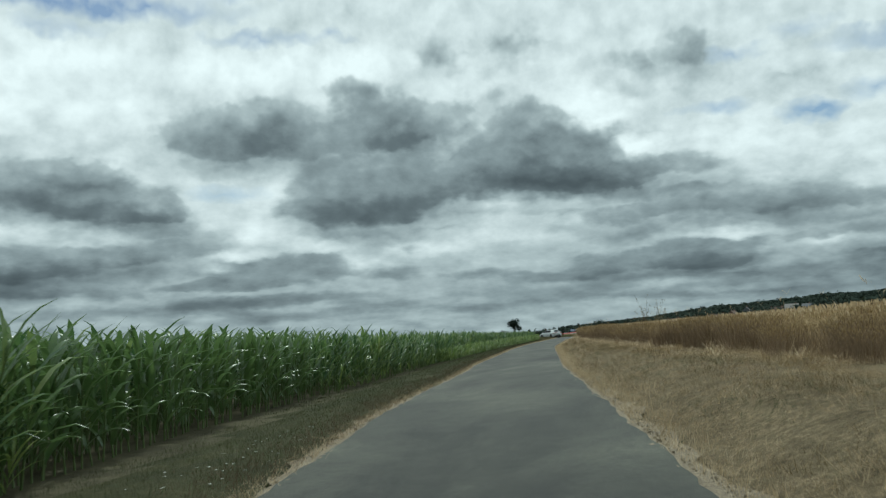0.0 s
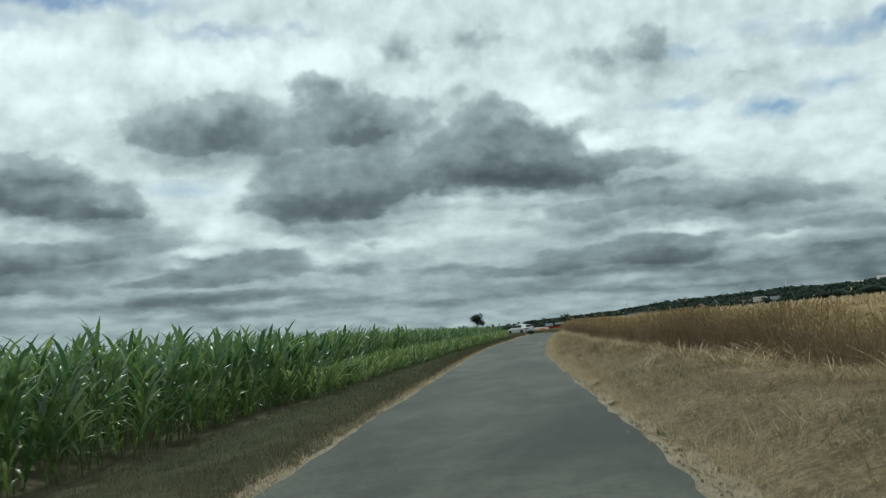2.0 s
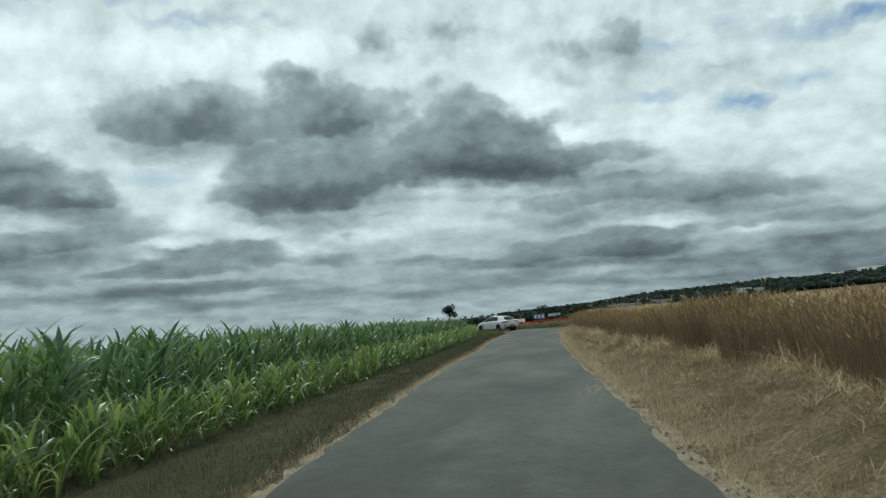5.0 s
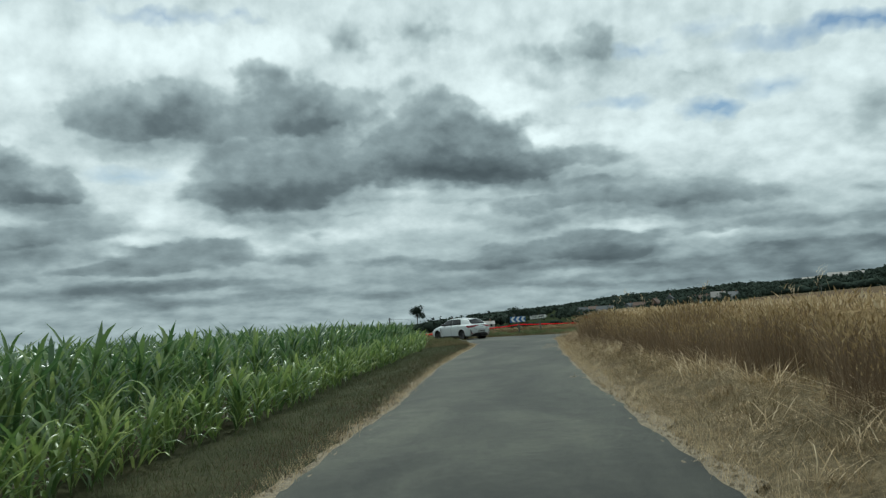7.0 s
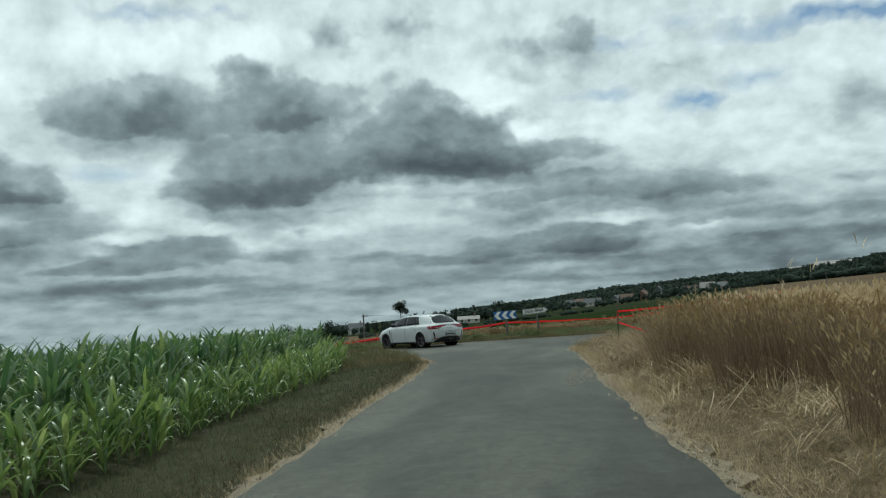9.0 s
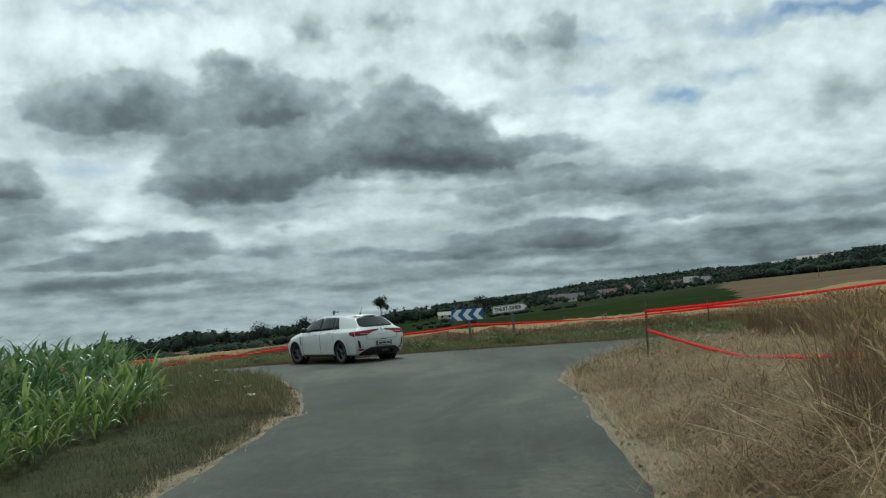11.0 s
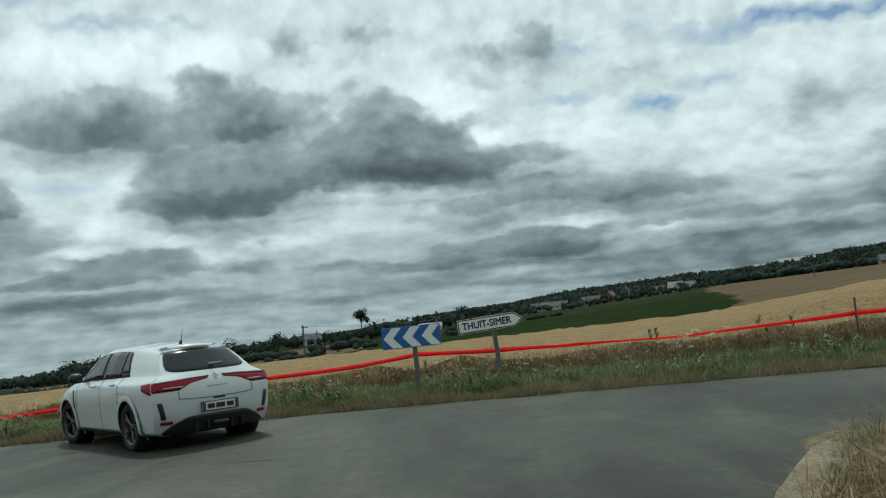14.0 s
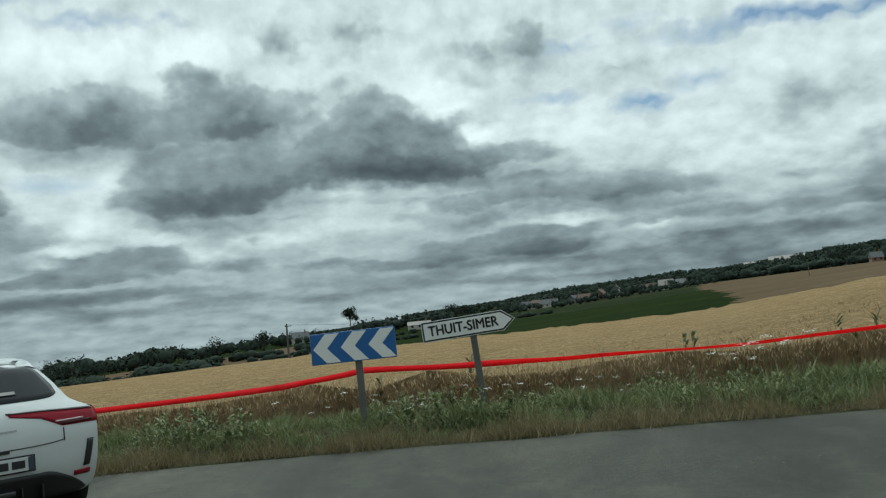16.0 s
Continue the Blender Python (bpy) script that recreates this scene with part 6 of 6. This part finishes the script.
def car_wheel(car, x, y, side, steer=0.0):
    w = empty("wheel", pose(x * side, y, 0.335, 0, 0, steer + (0 if side > 0 else 180)))
    w.parent = car
    part("tyre", lathe([(0.245, -0.12), (0.30, -0.125), (0.328, -0.10), (0.335, -0.05), (0.335, 0.05), (0.328, 0.10), (0.30, 0.125), (0.245, 0.115), (0.24, 0.0), (0.245, -0.12)]), CAR_RUBBER, w, smooth=True)
    part("rim", lathe([(0.245, 0.112), (0.232, 0.112), (0.222, 0.05), (0.222, -0.10), (0.243, -0.118)]), CAR_RIM, w, "dark alloy rim", True)
    bm = bmesh.new()
    for k in range(5):
        for d in (-0.16, 0.16):
            a = 2 * math.pi * k / 5
            p0, p1 = Vector((0.085, 0.05 * math.cos(a), 0.05 * math.sin(a))), Vector((0.10, 0.23 * math.cos(a + d), 0.23 * math.sin(a + d)))
            bm_tube(p0, p1, 0.016, 0.013, 5, bm)
    part("spokes", bm, CAR_RIM, w)
    part("hub", lathe([(0.0, 0.105), (0.045, 0.10), (0.06, 0.08), (0.06, 0.0)], 16), CAR_RIM, w)
    part("brake_disc", lathe([(0.0, 0.02), (0.165, 0.02), (0.165, -0.01), (0.0, -0.01)], 24), STEEL, w)


def build_car(m):
    car = empty("car", m)
    # body: both sides and the roof, then the tail and the nose
    ys = np.concatenate([np.linspace(-2.0, -0.85, 26), np.linspace(-0.78, 0.78, 14), np.linspace(0.85, 2.0, 26)])
    vs = np.linspace(0, 9, 64)
    bm = bmesh.new()
    for side in (1, -1):
        grid_bm([[car_surface(y, v, side) for v in vs] for y in ys], bm)
    zs = np.linspace(0.205, 1.345, 34)
    grid_bm([[tail_point(t, z) for z in zs] for t in np.linspace(-1, 1, 31)], bm)
    rows = []
    for t in np.linspace(-1, 1, 21):
        row = []
        for v in np.linspace(0, 8.6, 22):
            p = car_surface(2.0, v)
            row.append(Vector((p.x * t, p.y + 0.05 * (1 - t * t), p.z)))
        rows.append(row)
    grid_bm(rows, bm)
    # the wheel arches are cut out of the sides
    bmesh.ops.delete(bm, geom=[f for f in bm.faces if abs(f.calc_center_median().x) > 0.5 and any(math.hypot(f.calc_center_median().y - wy, f.calc_center_median().z - 0.345) < 0.375 for wy in (-1.33, 1.34))], context="FACES")
    bm_box(1.30, 3.9, 0.05, (0, 0, 0.215), 0.0, bm)
    bmesh.ops.remove_doubles(bm, verts=bm.verts, dist=0.004)
    part("body", bm, CAR_PAINT, car, "glossy white painted body", True)
    # glass
    part("rear_window", thicken(grid_bm([[tail_point(t * float(np.interp(z, [1.02, 1.08, 1.34], [0.90, 0.93, 0.95])), z + (1.34 - z) * 0.12 * abs(t) ** 10, 0.006) for z in np.linspace(1.025, 1.332, 9)] for t in np.linspace(-1, 1, 25)]), 0.004), CAR_GLASS, car, "dark tinted rear window", True)
    for side in (1, -1):
        for ya, yb in ((-1.08, -0.84), (-0.80, -0.14), (-0.07, 0.80)):
            if ya < -1.0:
                bm = car_patch(lambda g: (-1.10 + 0.14 * g, -0.84), (5.40, 6.88), side, 0.005, 8)
            else:
                bm = car_patch((ya, yb), (5.22, 6.98), side, 0.005, 12)
            part("side_window", thicken(bm, 0.004), CAR_GLASS, car, "dark tinted side window", True)
        part("pillar_trim", thicken(car_patch(lambda g: (-1.16 + 0.14 * g, 0.88), (5.1, 7.08), side, 0.002, 24), 0.002), CAR_BLACK, car, "black window surround", True)
    bm = bmesh.new()
    for side in (1, -1):
        rows = [[car_surface(y, v, side, 0.006) for v in np.linspace(7.0, 9, 10)] for y in np.linspace(0.58, 1.16, 10)]
        grid_bm(rows, bm)
    part("windscreen", thicken(bm, 0.003), CAR_GLASS, car, "dark windscreen", True)
    # tail
    lip = []
    for x in np.linspace(-0.41, 0.41, 19):
        drop = 0.030 * (x / 0.41) ** 2
        t = x / float(np.interp(1.345, [0.2 + 0.02 * k for k in range(63)], TAIL_W))
        lip.append([Vector((x, -1.25, 1.405 - drop)), Vector((x, -1.44, 1.395 - drop * 0.9)), Vector((x, tail_point(t, 1.345).y - 0.025, 1.366 - drop * 0.8)), Vector((x, tail_point(t, 1.345).y - 0.028, 1.348 - drop * 0.8)), Vector((x, tail_point(t, 1.335).y + 0.03, 1.335 - drop * 0.6))])
    part("roof_spoiler", grid_bm(lip), CAR_PAINT, car, "white roof spoiler", True)
    for side in (1, -1):
        def lamp_z(t):
            a = abs(t)
            return (np.interp(a, [0.10, 0.42, 0.62, 1.0], [0.922, 0.878, 0.792, 0.785]), np.interp(a, [0.10, 0.42, 1.0], [0.942, 0.935, 0.905]))
        part("tail_lamp", thicken(tail_patch(0.14 * side, 1.0 * side, lamp_z, 0.012, 18, 4), 0.012), CAR_RED, car, "dark red wrap-round tail lamp", True)
        part("tail_lamp_side", thicken(car_patch((-1.99, -1.80), lambda f: (3.35 + 0.25 * f, 4.12 - 0.15 * f), side, 0.010, 6, 4), 0.008), CAR_RED, car, smooth=True)
        part("tail_lamp_inner", thicken(tail_patch(0.60 * side, 0.93 * side, lambda t: (0.800, 0.822), 0.018, 8, 2), 0.003), CAR_LAMP_DARK, car, "dark inner lamp panel", True)
        part("tail_lamp_strip", thicken(tail_patch(0.55 * side, 0.84 * side, lambda t: (0.828, 0.840), 0.020, 8, 2), 0.003), CAR_CLEAR, car, "clear reversing lamp strip", True)
        part("tail_lamp_top", thicken(tail_patch(0.12 * side, 0.98 * side, lambda t: (np.interp(abs(t), [0.1, 0.42, 1.0], [0.937, 0.930, 0.900]), np.interp(abs(t), [0.1, 0.42, 1.0], [0.950, 0.945, 0.914])), 0.018, 16, 2), 0.006), CAR_BLACK, car, "black strip over the lamp", True)
        part("bumper_vent", thicken(grid_bm([[tail_point((tt + 0.035 * (z - 0.42) / 0.2) * side, z, 0.010) for z in np.linspace(0.42, 0.645, 7)] for tt in (0.835 , 0.87, 0.905)]), 0.006), CAR_BLACK, car, "black vertical bumper vent", True)
        part("reflector", thicken(tail_patch(0.74 * side, 0.92 * side, lambda t: (0.352, 0.392), 0.012, 6, 2), 0.006), CAR_RED, car, "red bumper reflector", True)
    part("diffuser", thicken(tail_patch(-0.93, 0.93, lambda t: (0.205, float(np.interp(abs(t), [0, 0.50, 0.74, 0.93], [0.435, 0.43, 0.34, 0.235]))), 0.014, 24, 6), 0.012), CAR_BLACK, car, "black rear diffuser", True)
    part("exhaust_tip", bm_box(0.22, 0.10, 0.045, (0, -2.285, 0.315), 0.015), CAR_RIM, car, "dark metal exhaust tip")
    for dx in (-0.33, -0.17, 0.17, 0.33):
        part("diffuser_fin", bm_box(0.015, 0.14, 0.13, (dx, -2.21, 0.275), 0.003), CAR_BLACK, car)
    pl = part("number_plate", bm_box(0.52, 0.012, 0.11, (0, -2.318, 0.535), 0.004), PLATE_WHITE, car, "white number plate")
    for sx in (-0.237, 0.237):
        part("plate_band", bm_box(0.045, 0.004, 0.108, (sx, -2.3265, 0.535)), PLATE_BAND, pl, "blue end band")
    for k, wb in enumerate((0.10, 0.13, 0.10)):
        part("plate_bar", bm_box(wb, 0.003, 0.062, ((-0.135, 0, 0.14)[k], -2.3265, 0.535)), SIGN_BLACK, pl, "dark bar")
    part("plate_frame", bm_box(0.545, 0.01, 0.135, (0, -2.309, 0.535), 0.006), CAR_BLACK, car)
    bm = bmesh.new()
    c = [tail_point(0, 0.935 + dz, 0.014) + Vector((dx, 0, 0)) for dx, dz in ((0, -0.055), (0.04, 0), (0, 0.055), (-0.04, 0))]
    c2 = [tail_point(0, 0.935 + dz, 0.018) + Vector((dx, 0, 0)) for dx, dz in ((0, -0.022), (0.016, 0), (0, 0.022), (-0.016, 0))]
    a, b = [bm.verts.new(p) for p in c], [bm.verts.new(p) for p in c2]
    for k in range(4):
        bm.faces.new((a[k], a[(k + 1) % 4], b[(k + 1) % 4], b[k]))
    part("badge", bm, CAR_CHROME, car, "plain chrome diamond badge")
    part("boot_lettering", thicken(tail_patch(-0.18, 0.18, lambda t: (0.800, 0.812), 0.008, 6, 1), 0.003), CAR_CHROME, car, "small chrome bar")
    for t0, t1, z0, z1 in ((-0.62, 0.62, 0.652, 0.660),):
        part("hatch_seam", thicken(tail_patch(t0, t1, lambda t: (z0 + 0.02 * (t / 0.62) ** 4, z1 + 0.02 * (t / 0.62) ** 4), 0.004, 20, 1), 0.003), CAR_SEAM, car)
    for side in (1, -1):
        part("hatch_seam", thicken(tail_patch(0.62 * side, 0.632 * side, lambda t: (0.665, 0.775), 0.004, 1, 4), 0.003), CAR_SEAM, car)
    part("hatch_handle", thicken(tail_patch(-0.10, 0.10, lambda t: (0.632, 0.652), 0.01, 6, 2), 0.006), CAR_BLACK, car)
    wip = part("rear_wiper", thicken(tail_patch(0.02, 0.36, lambda t: (1.09, 1.115), 0.022, 6, 1), 0.012), CAR_BLACK, car, "black rear wiper arm")
    part("wiper_pivot", bm_tube(tail_point(0.02, 1.07, -0.01), tail_point(0.02, 1.07, 0.04), 0.03, 0.025, 10), CAR_BLACK, wip)
    part("aerial", bm_tube((0, -1.16, 1.42), (0, -1.24, 1.62), 0.007, 0.003, 6, bm_tube((0, -1.14, 1.41), (0, -1.17, 1.46), 0.028, 0.012, 8)), CAR_BLACK, car, "short black roof aerial")
    # sides
    for side in (1, -1):
        for ya, yb, va, vb in ((-0.175, -0.160, 1.1, 5.1), (0.88, 0.895, 1.1, 4.9), (-0.96, -0.945, 2.6, 5.1)):
            part("door_seam", thicken(car_patch((ya, yb), (va, vb), side, 0.002, 1, 14), 0.002), CAR_SEAM, car)
        part("sill_seam", thicken(car_patch((-0.9, 0.9), (1.05, 1.12), side, 0.002, 12, 1), 0.002), CAR_SEAM, car)
        for hy in (-0.80, 0.02):
            part("door_handle", thicken(car_patch((hy, hy + 0.20), (4.12, 4.32), side, 0.022, 6, 2), 0.014), CAR_PAINT, car, smooth=True)
        part("wing_vent", thicken(car_patch(lambda g: (0.955 + 0.05 * g, 0.995 + 0.05 * g), (2.4, 4.1), side, 0.006, 3, 8), 0.005), CAR_BLACK, car, "black slot behind the front wheel", True)
        part("side_skirt", thicken(car_patch((-0.92, 0.92), (0.2, 1.15), side, 0.012, 16, 3), 0.01), CAR_BLACK, car, "black sill skirt", True)
        mir = part("door_mirror", lathe([(0.0, -0.10), (0.05, -0.095), (0.075, -0.05), (0.08, 0.03), (0.06, 0.09), (0.0, 0.105)], 16), CAR_BLACK, car, "black door mirror", True, m=pose(0.985 * side, 0.60, 1.03))
        part("mirror_arm", bm_box(0.14, 0.06, 0.03, (-0.10 * side, 0.02, -0.06), 0.01), CAR_BLACK, mir)
        for wy in (-1.33, 1.34):
            xo = car_half(wy) + 0.004
            part("wheel_arch", lathe([(0.0, -0.30), (0.40, -0.30), (0.40, -0.06)], 40), CAR_BLACK, car, "black wheel arch", True, m=pose(xo * side, wy, 0.345, 0, 0, 0 if side > 0 else 180))
            arch, edge = [], []
            for k in range(41):
                th = radians(-28 + 236 * k / 40)
                ring = [Vector((side_at(wy, 0.345 + rr * math.sin(th)) * side + o * side, wy + rr * math.cos(th), 0.345 + rr * math.sin(th))) for rr, o in ((0.352, -0.05), (0.352, 0.010), (0.375, 0.014), (0.43, 0.004))]
                arch.append(ring[1:])
                edge.append(ring[:2])
            part("arch_lip", grid_bm(arch), CAR_PAINT, car, "flared white arch lip", True)
            part("arch_edge", grid_bm(edge), CAR_BLACK, car, smooth=True)
            car_wheel(car, xo - 0.158, wy, side, 10 if wy > 0 else 0)
        part("headlamp", thicken(car_patch((1.72, 1.97), (4.1, 5.3), side, 0.008, 8, 4), 0.01), CAR_CLEAR, car, "clear headlamp", True)
    tagged(car, "white five-door hatchback with black trim and red tail lamps", "car")
    return car


build_car(pose(-5.40, 7.74, height(-5.40, 7.74), -0.3, -0.2, 45.0) @ Matrix.Scale(0.93, 4))
